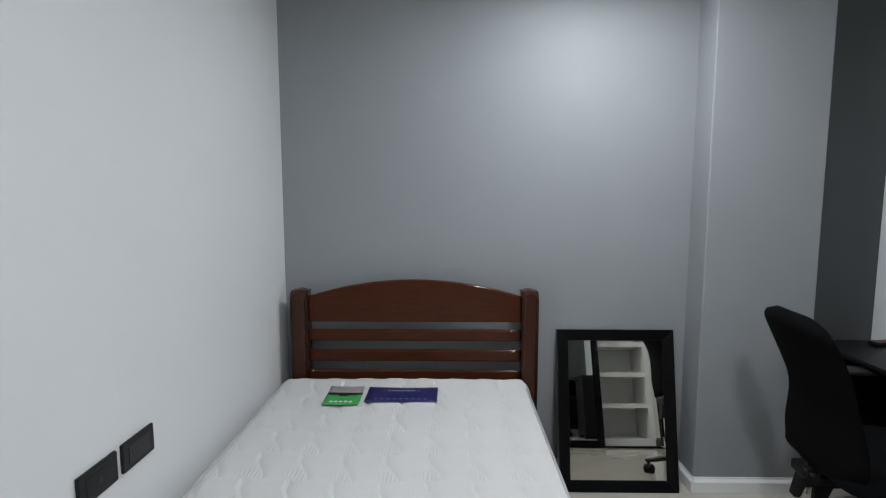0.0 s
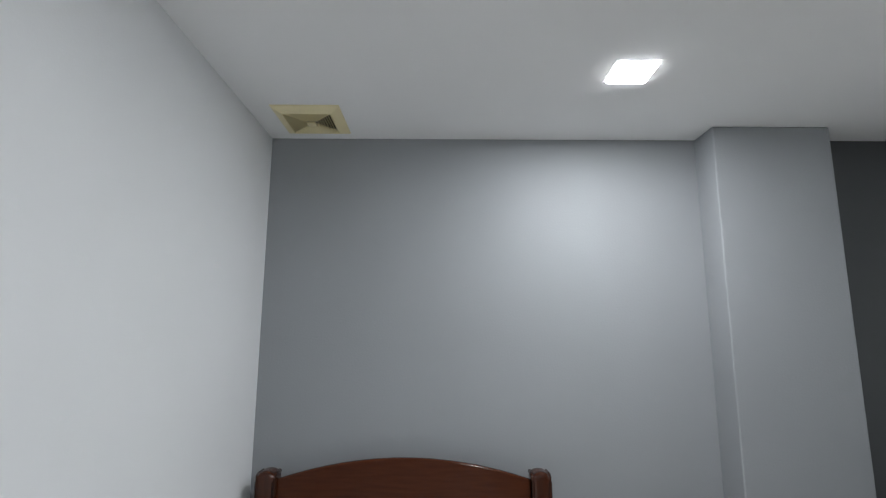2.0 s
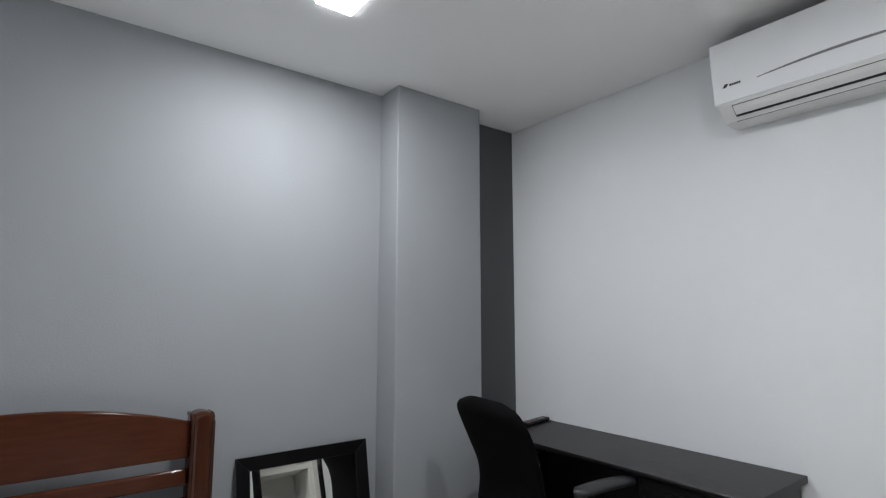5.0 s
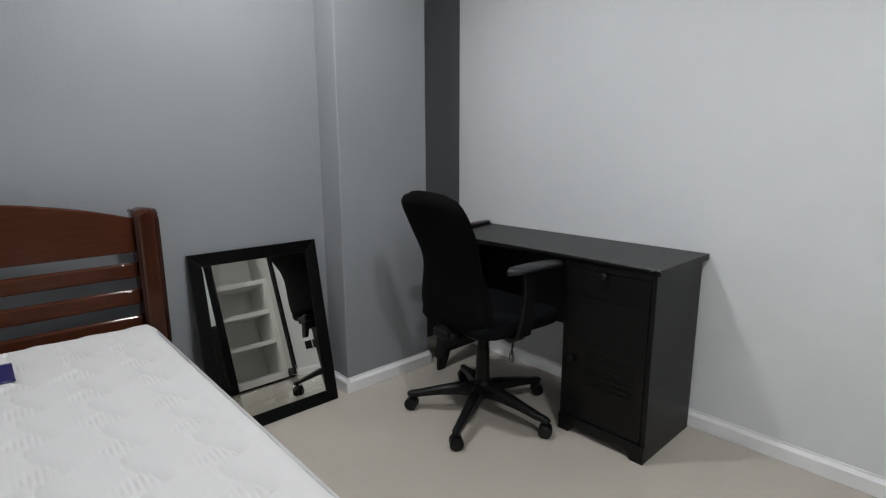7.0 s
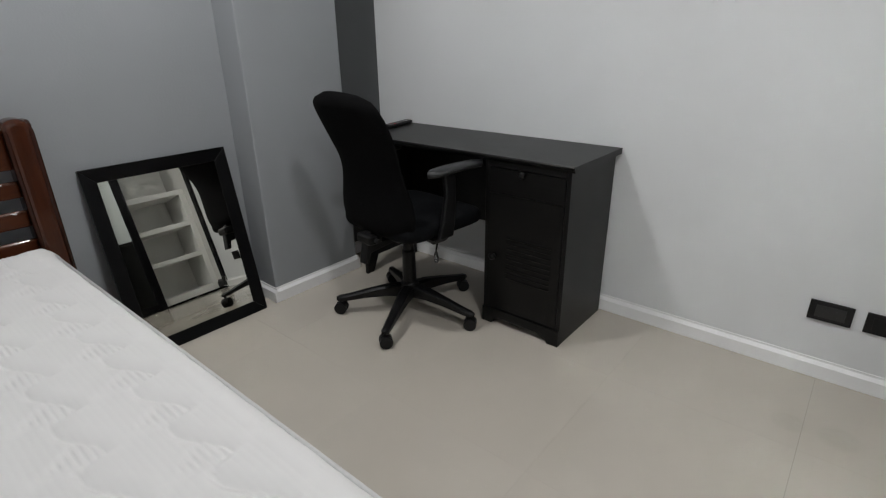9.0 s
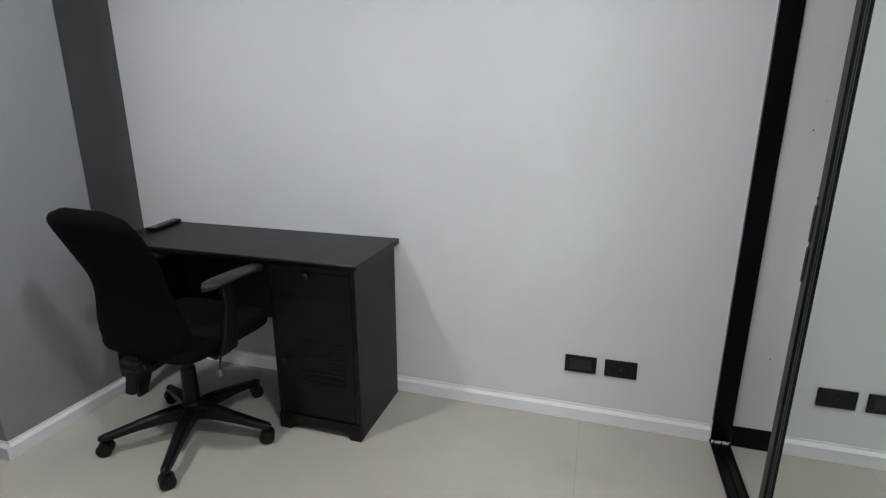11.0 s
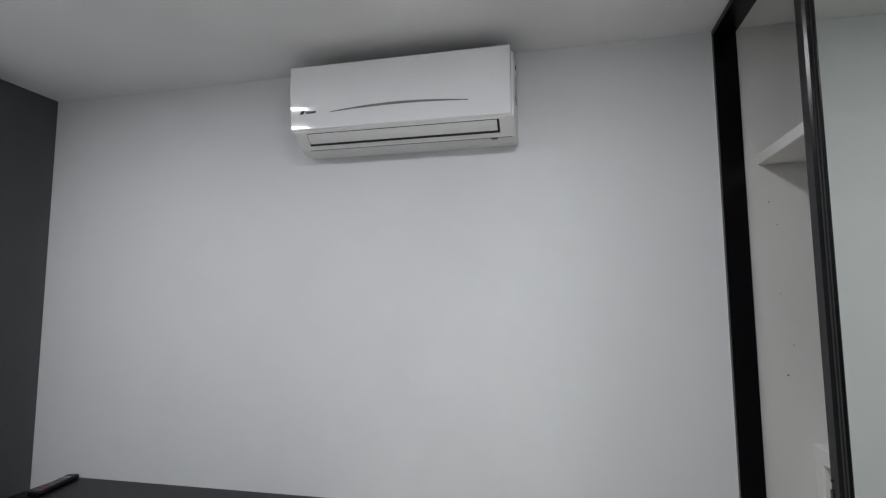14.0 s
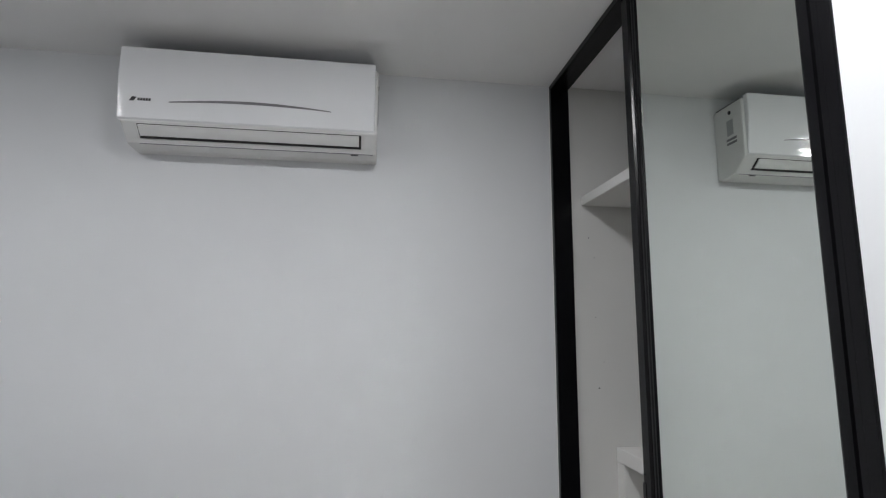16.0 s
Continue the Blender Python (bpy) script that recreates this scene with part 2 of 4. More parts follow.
def skirting(name, p, q, inward, height=0.074, thick=0.014, mat=SKIRT, label="white painted skirting board with a moulded top"):
    """A moulded board from p to q; inward is the unit normal into the room."""
    bm = bmesh.new()
    prof = [(0, 0), (thick, 0), (thick, height - 0.022), (thick - 0.001, height - 0.021), (thick - 0.0105, height - 0.009), (thick - 0.0115, height), (0, height)]
    ends = []
    for e in (p, q):
        ends.append([bm.verts.new((e[0] + inward[0] * d, e[1] + inward[1] * d, z + 0.001)) for d, z in prof])
    n = len(prof)
    for k in range(n):
        bm.faces.new((ends[0][k], ends[0][(k + 1) % n], ends[1][(k + 1) % n], ends[1][k]))
    bm.faces.new(ends[0])
    bm.faces.new(ends[1])
    bmesh.ops.recalc_face_normals(bm, faces=bm.faces)
    return structure(name, bm, mat, label, "skirting board")


skirting("baseboard", (0, -0.0), (COL[0] - 0.014, -0.0), (0, -1))
skirting("baseboard", (COL[0], 0.0), (COL[0], COL[2] - 0.014), (-1, 0))
skirting("baseboard", (COL[0], COL[2]), (COL[1], COL[2]), (0, -1))
skirting("baseboard", (COL[1], COL[2] - 0.014), (COL[1], 0), (1, 0))
skirting("baseboard", (COL[1] + 0.014, 0), (XE - 0.014, 0), (0, -1))
skirting("baseboard", (XE, 0), (XE, YS + 0.004), (-1, 0))
skirting("baseboard", (0, 0), (0, YS), (1, 0))
skirting("baseboard", (0.014, YS), (NICHE - 0.04, YS), (0, 1))
skirting("baseboard", (XE, YS - 0.076), (XE, -2.992), (-1, 0), 0.085, 0.016, BLACKFRAME, "black skirting board inside the wardrobe niche")


# ---- ceiling lamps ----
def downlight(x, y):
    t = thing("ceiling_downlight", (x, y, H), "square recessed white LED downlight, switched on", "ceiling light", "downlights in the ceiling")
    bm = bmesh.new()
    for a, b in (((-LS - 0.012, -LS - 0.012), (LS + 0.012, -LS + 0.003)), ((-LS - 0.012, LS - 0.003), (LS + 0.012, LS + 0.012)),
                 ((-LS - 0.012, -LS + 0.003), (-LS + 0.003, LS - 0.003)), ((LS - 0.003, -LS + 0.003), (LS + 0.012, LS - 0.003))):
        box(bm, (x + a[0], y + a[1], H - 0.0014), (x + b[0], y + b[1], H - 0.0003))
    part("trim", bm, LAMPWHITE, t)
    part("housing", boxed((x - LS - 0.005, y - LS - 0.005, H + 0.0805), (x + LS + 0.005, y + LS + 0.005, H + 0.10)), LAMPWHITE, t)
    part("diffuser", boxed((x - LS + 0.001, y - LS + 0.001, H - 0.0100), (x + LS - 0.001, y + LS - 0.001, H + 0.022), 0.002, 2), LAMPGLOW, t, "glowing white diffuser")
    return t


def lamp_light(x, y):
    """The light of one lamp: the face of its proud diffuser, and its four edges."""
    side, edge, z = 2 * LS - 0.002, 0.0070, H - 0.0105
    faces = [(pose(x, y, z), side, side)]
    for k in range(4):
        a = radians(90 * k)
        out = LS - 0.0005
        faces.append((pose(x + out * math.cos(a), y + out * math.sin(a), z + edge / 2, 90, 0, 90 * k + 90), side, edge))
    for m, w, h in faces:
        li = bpy.data.lights.new("downlight_light", "AREA")
        li.shape, li.size, li.size_y = "RECTANGLE", w, h
        li.energy, li.color = LAMP_WATTS * w * h / side ** 2, LAMP_COLOUR
        new("downlight_light", li).matrix_world = m


for lx, ly in LAMPS:
    downlight(lx, ly)
    lamp_light(lx, ly)


# ---- ceiling vent ----
def ceiling_vent(x0, y0, x1, y1):
    cxv, cyv = (x0 + x1) / 2, (y0 + y1) / 2
    t = thing("ceiling_vent", (cxv, cyv, H), "yellowed cream plastic square exhaust vent with slats", "ceiling vent")
    w, d = (x1 - x0) / 2, (y1 - y0) / 2
    bm = bmesh.new()

    def ring(r0, z0, r1, z1):
        a = [bm.verts.new((cxv + sx * r0 * w, cyv + sy * r0 * d, z0)) for sx, sy in ((-1, -1), (1, -1), (1, 1), (-1, 1))]
        b = [bm.verts.new((cxv + sx * r1 * w, cyv + sy * r1 * d, z1)) for sx, sy in ((-1, -1), (1, -1), (1, 1), (-1, 1))]
        for k in range(4):
            bm.faces.new((a[k], a[(k + 1) % 4], b[(k + 1) % 4], b[k]))
    ring(1.0, H - 0.0005, 0.985, H - 0.006)
    ring(0.985, H - 0.006, 0.72, H - 0.022)
    ring(0.72, H - 0.022, 0.68, H - 0.018)
    ring(0.68, H - 0.018, 0.68, H - 0.0005)
    bmesh.ops.recalc_face_normals(bm, faces=bm.faces)
    part("vent_frame", bm, CREAM, t)
    part("backing", boxed((cxv - 0.68 * w, cyv - 0.68 * d, H - 0.0045), (cxv + 0.68 * w, cyv + 0.68 * d, H - 0.001)), DARK, t, "dark duct opening")
    part("centre_plate", soften(boxed((cxv - 0.13 * w, cyv - 0.13 * d, H - 0.026), (cxv + 0.13 * w, cyv + 0.13 * d, H - 0.018)), 0.001, 1), CREAM, t)
    for k in range(7):
        r = 0.65 - k * 0.077
        for sx, sy in ((1, 0), (-1, 0), (0, 1), (0, -1)):
            bm = bmesh.new()
            z0, z1 = H - 0.0085, H - 0.0235
            lean = 0.034
            if sx:
                pts = [(sx * r * w, -r * d), (sx * r * w, r * d), (sx * (r + lean) * w, (r + lean * 0.9) * d), (sx * (r + lean) * w, -(r + lean * 0.9) * d)]
            else:
                pts = [(-r * w, sy * r * d), (r * w, sy * r * d), ((r + lean * 0.9) * w, sy * (r + lean) * d), (-(r + lean * 0.9) * w, sy * (r + lean) * d)]
            lo = [bm.verts.new((cxv + px, cyv + py, z)) for (px, py), z in zip(pts, (z0, z0, z1, z1))]
            hi = [bm.verts.new((cxv + px, cyv + py, z + 0.003)) for (px, py), z in zip(pts, (z0, z0, z1, z1))]
            bm.faces.new(lo), bm.faces.new(hi)
            for q in range(4):
                bm.faces.new((lo[q], lo[(q + 1) % 4], hi[(q + 1) % 4], hi[q]))
            bmesh.ops.recalc_face_normals(bm, faces=bm.faces)
            part("slat", bm, CREAM, t)
    return t


ceiling_vent(0.100, -0.358, 0.379, -0.074)


# ---- bed ----
CHIPS = ((1.120, 0.664, 0.006), (0.155, 0.566, 0.004), (1.108, 0.764, 0.004))   # along, height, half length


def bed():
    t = thing("bed", (0.638, -1.1, 0), "single bed of dark red-brown varnished wood with slatted headboard", "bed")
    y0, y1 = -0.125, -0.055
    for x0, x1 in ((0.060, 0.142), (1.153, 1.232)):
        bm = bmesh.new()
        prof = []
        for k in range(9):
            a = math.pi * k / 8
            prof.append(((x0 + x1) / 2 + (x1 - x0) / 2 * math.cos(a), 0.938 + 0.028 * math.sin(a)))
        outline = [(x1, 0.0)] + prof + [(x0, 0.0)]
        prism(bm, outline, "y", y0 - 0.012, y1 + 0.012)
        soften(bm, 0.020, 4, 0.9)
        post = part("post", bm, WOODV, t, smooth=False)
        mid = (x0 + x1) / 2
        for off in (-0.0335, 0.0335):
            part("bead", tube(bmesh.new(), [(mid + off, y0 - 0.0055, 0.05), (mid + off, y0 - 0.0055, 0.923), (mid + off, y0 + 0.001, 0.942), (mid + off, y0 + 0.015, 0.951), (mid + off, y1, 0.951)], 0.0082, 10), BEADWOOD, post, "dark stained rounded bead", True)
    n = 28
    top = []
    for k in range(n + 1):
        s = k / n
        x = 1.155 - s * (1.155 - 0.140)
        top.append((x, 0.930 + 0.081 * (1 - (2 * s - 1) ** 2)))
    bm = prism(bmesh.new(), [(0.140, 0.806), (1.155, 0.806)] + top, "y", y0 + 0.018, y1 - 0.028)
    soften(bm, 0.006, 2, 0.6)
    part("arched_panel", bm, WOOD, t, "arched solid wood top panel")
    for z0, z1 in ((0.713, 0.769), (0.613, 0.671), (0.48, 0.570)):
        slat = part("slat", boxed((0.139, y0 + 0.018, z0), (1.156, y1 - 0.030, z1), 0.009, 3), WOOD, t)
        for px, zz, pl in CHIPS:
            if z0 < zz < z1 + 0.01:
                bm = tube(bmesh.new(), [(px - pl, y0 + 0.0185, zz), (px - pl * 0.4, y0 + 0.0175, zz + 0.001), (px + pl * 0.5, y0 + 0.0175, zz), (px + pl, y0 + 0.0185, zz + 0.001)], [0.0008, 0.0022, 0.0026, 0.0008], 6)
                part("chip", bm, SHELFWHITE, slat, "pale chip in the varnish")
    for x0, x1 in ((0.052, 0.08), (1.158, 1.186)):
        part("side_rail", boxed((x0, y0 - 0.01, 0.17), (x1, -2.10, 0.30), 0.005), WOOD, t)
    part("foot_rail", boxed((0.05, -2.10, 0.14), (1.188, -2.135, 0.33), 0.006), WOOD, t)
    for x0 in (0.05, 1.118):
        part("leg", boxed((x0, -2.065, 0), (x0 + 0.07, -2.135, 0.36), 0.006), WOODV, t)
    for k in range(8):
        y = -0.3 - k * 0.235
        part("base_slat", boxed((0.08, y, 0.225), (1.158, y - 0.07, 0.248), 0.003, 1), WOOD, t)
    return t


bed()

MX0, MX1, MY0, MY1, MZ0, MZ1 = 0.026, 1.184, -0.144, -2.12, 0.25, 0.538


def smooth_step(a):
    a = max(0.0, min(1.0, a))
    return a * a * (3 - 2 * a)


def quilt(x, y):
    """Height of the quilting: columns of smooth pads along scalloped seams, with ribbed wedges at the cusps."""
    v = (-y - 1.190) / 0.163 + 0.05 * math.sin(x * 9.0)
    v -= math.floor(v)
    lean = 0.34 * (smooth_step((v - 0.22) / 0.78) if v > 0.07 else 1 - smooth_step(v / 0.07))
    u = (x - 0.888) / 0.14 - lean + 0.03 * math.sin(y * 7.0)
    u -= math.floor(u)
    rise = math.sin(math.pi / 2 * min(1.0, u / 0.26)) ** 0.8
    dv = min(abs(v - 0.94), abs(v + 0.06))
    fall = 1 - smooth_step((u - 0.90) / 0.10) * 0.75
    valley = 1 - 0.55 * math.exp(-(dv / 0.10) ** 2) * smooth_step((u - 0.05) / 0.5)
    pad = 0.0110 * rise * fall * valley
    du = (u - 0.40) / 0.60
    half = 0.30 * du
    wv = min(abs(v - 0.84), abs(v + 0.16))
    wedge = smooth_step((half - wv) / 0.07) if du > 0 else 0.0
    rib = math.sin(2 * math.pi * x / 0.0125)
    low = 0.0058 * (1 - 0.3 * du) + 0.0014 * rib
    return pad * (1 - wedge) + low * wedge + 0.00018 * rib


def mattress():
    t = thing("mattress", ((MX0 + MX1) / 2, (MY0 + MY1) / 2, MZ0), "white quilted knit mattress with taped edges, unmade and bare", "mattress")
    nx, ny = 470, 340
    edge, round_r = 0.048, 0.075

    def inset(s):
        """Distance from the side, 0 to 1, to a rounded drop."""
        return 0 if s >= edge else edge - math.sqrt(max(0, edge ** 2 - (edge - s) ** 2))
    verts, faces = [], []
    for j in range(ny + 1):
        y = MY0 + (MY1 - MY0) * j / ny
        for i in range(nx + 1):
            x = MX0 + (MX1 - MX0) * i / nx
            dx, dy = min(x - MX0, MX1 - x), min(MY0 - y, y - MY1)
            z = MZ1 - max(inset(dx), inset(dy))
            fade = max(0, min(1, (min(dx, dy) - 0.012) / 0.05))
            sag = 0.006 * math.sin(x * 5.1 + 1) * math.sin(y * 3.3)
            puff = max(0.014 * math.exp(-((MY0 - y - 0.045) / 0.07) ** 2), 0.004 * math.exp(-((dx - 0.045) / 0.07) ** 2))
            h = z + puff + fade * (quilt(x, y) + sag)
            cx0, cy0 = min(max(x, MX0 + round_r), MX1 - round_r), max(min(y, MY0 - round_r), MY1 + round_r)
            a, b = (x - cx0) / round_r, (y - cy0) / round_r
            verts.append((cx0 + round_r * a * math.sqrt(1 - b * b / 2), cy0 + round_r * b * math.sqrt(1 - a * a / 2), h))
    for j in range(ny):
        for i in range(nx):
            a = j * (nx + 1) + i
            faces.append((a, a + nx + 1, a + nx + 2, a + 1))
    me = bpy.data.meshes.new("quilted_top")
    me.from_pydata(verts, [], faces)
    me.materials.append(CLOTH)
    me.shade_smooth()
    ob = new("quilted_top", me)
    ob.parent = t
    ob.matrix_parent_inverse = Matrix.Translation(t.location).inverted()
    outline = []
    for qx, qy, a0 in ((MX1, MY0, 0), (MX0, MY0, 90), (MX0, MY1, 180), (MX1, MY1, 270)):
        kx, ky = qx + (round_r if qx == MX0 else -round_r), qy + (round_r if qy == MY1 else -round_r)
        for k in range(9):
            a = radians(a0 + k * 11.25)
            outline.append((kx + (round_r - 0.003) * math.cos(a), ky + (round_r - 0.003) * math.sin(a)))
    bm = prism(bmesh.new(), outline, "z", MZ0, MZ1 - edge + 0.002)
    part("side_border", bm, CLOTH, t)
    r = 0.075
    for z, o in ((MZ1 - 0.004, 0.018), (MZ0 + 0.02, 0.0)):
        loop = []
        for qx, qy, a0 in ((MX1 - r, MY0 - r, 0), (MX0 + r, MY0 - r, 90), (MX0 + r, MY1 + r, 180), (MX1 - r, MY1 + r, 270)):
            for k in range(5):
                a = radians(a0 + k * 22.5)
                loop.append((qx + (r - o) * math.cos(a), qy + (r - o) * math.sin(a), z))
        part("piping", tube(bmesh.new(), loop + loop[:1], 0.0055, 6), PIPING, t, "white taped edge piping", True)
    return t


mattress()


def soft_patch(bm, x0, y0, x1, y1, skew, z, lift, n=10):
    """A slightly rumpled sheet lying on the mattress, with a thickness."""
    rows = []
    for dz in (0.0, -0.003):
        grid = []
        for j in range(n + 1):
            line = []
            for i in range(n + 1):
                s, q = i / n, j / n
                x = x0 + (x1 - x0) * s + skew * q
                y = y0 + (y1 - y0) * q
                line.append(bm.verts.new((x, y, z + dz + lift * (math.sin(5 * s + 2) * math.cos(6 * q) * 0.4 + 0.6 * math.sin(math.pi * s) * math.sin(math.pi * q)))))
            grid.append(line)
        rows.append(grid)
        for j in range(n):
            for i in range(n):
                f = (grid[j][i], grid[j][i + 1], grid[j + 1][i + 1], grid[j + 1][i])
                bm.faces.new(f if dz == 0 else f[::-1])
    a, b = rows
    rim = [(0, i) for i in range(n + 1)] + [(j, n) for j in range(1, n + 1)] + [(n, i) for i in range(n - 1, -1, -1)] + [(j, 0) for j in range(n - 1, 0, -1)]
    for k in range(len(rim)):
        p, q = rim[k], rim[(k + 1) % len(rim)]
        bm.faces.new((a[p[0]][p[1]], b[p[0]][p[1]], b[q[0]][q[1]], a[q[0]][q[1]]))
    bmesh.ops.recalc_face_normals(bm, faces=bm.faces)
    return bm


LZ = 0.558
lab = thing("mattress_label", (0.61, -0.32, LZ), "navy blue satin maker's label sewn on the mattress", "label")
part("cloth", soft_patch(bmesh.new(), 0.460, -0.456, 0.764, -0.297, 0.0, LZ, 0.004), BLUE, lab, smooth=True)
for k, (a, b) in enumerate(((0.528, 0.533), (0.546, 0.563), (0.568, 0.580), (0.584, 0.604), (0.609, 0.622), (0.627, 0.644), (0.648, 0.666), (0.680, 0.685))):
    part("print", boxed((a, -0.343, LZ + 0.0045), (b, -0.354, LZ + 0.0052)), LABELGREY, lab)
for k in range(9):
    part("print", boxed((0.50 + k * 0.026, -0.438, LZ + 0.0032), (0.512 + k * 0.026, -0.430, LZ + 0.0042)), MIDGREY, lab)
tag = thing("mattress_tag", (0.345, -0.335, LZ), "green and grey printed care label on the mattress", "label")
part("green_half", soft_patch(bmesh.new(), 0.290, -0.487, 0.441, -0.388, 0.0, LZ, 0.003), GREEN, tag, smooth=True)
part("dark_band", soft_patch(bmesh.new(), 0.290, -0.388, 0.441, -0.362, 0.0, LZ, 0.0015), DARK, tag, "black band", smooth=True)
part("grey_half", soft_patch(bmesh.new(), 0.290, -0.362, 0.441, -0.289, -0.004, LZ, 0.003), LABELGREY, tag, "grey upper half", smooth=True)
part("print", boxed((0.345, -0.405, LZ + 0.003), (0.382, -0.376, LZ + 0.0045)), DARK, tag)
for k in range(5):
    part("print", boxed((0.318 + k * 0.02, -0.472, LZ + 0.0015), (0.332 + k * 0.02, -0.457, LZ + 0.0028)), PRINT, tag)


# ---- leaning mirror ----
def leaning_mirror():
    x0, x1, zt, yt, yb = 1.342, 1.908, 0.753, -0.026, -0.178
    length = math.hypot(zt, yt - yb)
    t = new("leaning_mirror")
    tagged(t, "rectangular mirror in a black wooden frame, leaning on the grey wall", "mirror")
    t.location = ((x0 + x1) / 2, yb, 0.0)
    t.rotation_euler = (-math.atan2(yt - yb, zt), 0, 0)
    w, fw = (x1 - x0) / 2, 0.054

    def bar(corners):
        """A mitred frame bar with a raised outer edge and a sloping inner edge."""
        bm = bmesh.new()
        (ax, az), (bx, bz), (cx_, cz), (dx, dz) = corners
        lo = [bm.verts.new((px, 0.016, pz)) for px, pz in corners]
        front = [bm.verts.new((px, py, pz)) for (px, pz), py in zip(corners, (-0.006, -0.006, 0.003, 0.003))]
        bm.faces.new(lo), bm.faces.new(front)
        for k in range(4):
            bm.faces.new((lo[k], lo[(k + 1) % 4], front[(k + 1) % 4], front[k]))
        bmesh.ops.recalc_face_normals(bm, faces=bm.faces)
        soften(bm, 0.0025, 2, 0.4)
        ob = mesh_object("frame_bar", bm, BLACKFRAME)
        ob.parent = t
        return ob
    L = length
    bar(((-w, 0), (w, 0), (w - fw, fw), (-w + fw, fw)))
    bar(((w, L), (-w, L), (-w + fw, L - fw), (w - fw, L - fw)))
    bar(((-w, L), (-w, 0), (-w + fw, fw), (-w + fw, L - fw)))
    bar(((w, 0), (w, L), (w - fw, L - fw), (w - fw, fw)))
    ob = mesh_object("mirror_glass", boxed((-w + fw - 0.004, 0.006, fw - 0.004), (w - fw + 0.004, 0.010, L - fw + 0.004)), MIRROR)
    ob.parent = t
    ob = mesh_object("backing_board", boxed((-w + 0.01, 0.0165, 0.01), (w - 0.01, 0.019, L - 0.01)), BLACKFRAME)
    ob.parent = t
    return t


leaning_mirror()


# ---- desk ----
DX0, DX1, DY0, DY1, DZ = 2.456, 2.873, -0.19, -1.436, 0.754


def desk():
    t = thing("desk", (2.66, -0.8, 0), "black-brown wooden desk with a drawer and cupboard pedestal", "desk")
    bm = bmesh.new()
    prof = [(DX1 + 0.012, DZ - 0.024), (DX1 + 0.012, DZ), (DX0 + 0.003, DZ), (DX0, DZ - 0.004), (DX0, DZ - 0.012), (DX0 + 0.006, DZ - 0.018), (DX0 + 0.010, DZ - 0.024)]
    prism(bm, prof, "y", DY0, DY1)
    part("desktop", bm, BLACKWOOD, t, "black-brown desktop with a moulded edge")
    px = DX0 + 0.012
    py0, py1 = -1.046, DY1 + 0.014
    # cupboard pedestal
    part("side_panel", boxed((px, py1, 0), (DX1 - 0.012, py1 + 0.018, DZ - 0.0245), 0.0015, 1), BLACKWOOD, t)
    part("side_panel", boxed((px, py0 - 0.018, 0), (DX1 - 0.012, py0, DZ - 0.0245), 0.0015, 1), BLACKWOOD, t)
    part("bottom_panel", boxed((px + 0.012, py0 - 0.0185, 0.07), (DX1 - 0.02, py1 + 0.0185, 0.086)), BLACKWOOD, t)
    part("top_rail", boxed((px, py0 - 0.0185, DZ - 0.048), (px + 0.018, py1 + 0.0185, DZ - 0.0245), 0.001, 1), BLACKWOOD, t)
    d = part("drawer_front", boxed((px - 0.001, py0 - 0.0195, 0.6005), (px + 0.017, py1 + 0.0195, DZ - 0.05)), BLACKWOOD, t)
    part("knob", knob((px - 0.001, -1.226, 0.694)), PLASTIC, d, "round black knob", True)
    door = part("door", boxed((px - 0.001, py0 - 0.0195, 0.078), (px + 0.017, py1 + 0.0195, 0.599)), BLACKWOOD, t)
    part("knob", knob((px - 0.001, -1.098, 0.327)), PLASTIC, door, "round black knob", True)
    for k in range(9):
        z = 0.233 + k * 0.0225
        bm = bmesh.new()
        ya, yb = -1.155, -1.362
        prism(bm, [(px - 0.0012, z), (px - 0.0036, z + 0.003), (px - 0.0012, z + 0.013)], "y", ya, yb)
        part("louvre", bm, BLACKWOOD, door)
    # plinth with bracket feet
    bm = bmesh.new()
    out = [(py0, 0.0), (py0, 0.072), (py1, 0.072), (py1, 0.0), (py1 + 0.05, 0.0), (py1 + 0.06, 0.022), (py1 + 0.085, 0.034), (py0 - 0.085, 0.034), (py0 - 0.06, 0.022), (py0 - 0.05, 0.0)]
    prism(bm, out, "x", px - 0.008, px + 0.010)
    part("plinth", bm, BLACKWOOD, t)
    part("back_panel", boxed((DX1 - 0.0118, py0 - 0.004, 0.09), (DX1 - 0.004, py1 + 0.004, DZ - 0.0245)), BLACKWOOD, t)
    # left end panel with a cut-out foot
    ya, yb = -0.262, -0.280
    out = [(px, 0.0), (px, DZ - 0.0245), (DX1 - 0.012, DZ - 0.0245), (DX1 - 0.012, 0.0), (DX1 - 0.06, 0.0), (DX1 - 0.08, 0.09), (px + 0.085, 0.09), (px + 0.045, 0.0)]
    part("end_panel", prism(bmesh.new(), out, "y", ya, yb), BLACKWOOD, t)
    part("modesty_panel", boxed((DX1 - 0.03, yb - 0.0005, 0.31), (DX1 - 0.014, py0 + 0.0005, DZ - 0.0245)), BLACKWOOD, t)
    return t


def knob(p, r=0.015):
    """A turned knob that points to -x."""
    bm = bmesh.new()
    prof = [(0.0, 0.5 * r), (0.008, 0.45 * r), (0.012, 0.75 * r), (0.017, r), (0.023, r), (0.027, 0.75 * r), (0.0285, 0.3 * r)]
    return tube(bm, [(p[0] - d, p[1], p[2]) for d, _ in prof], [q for _, q in prof], 14)


desk()


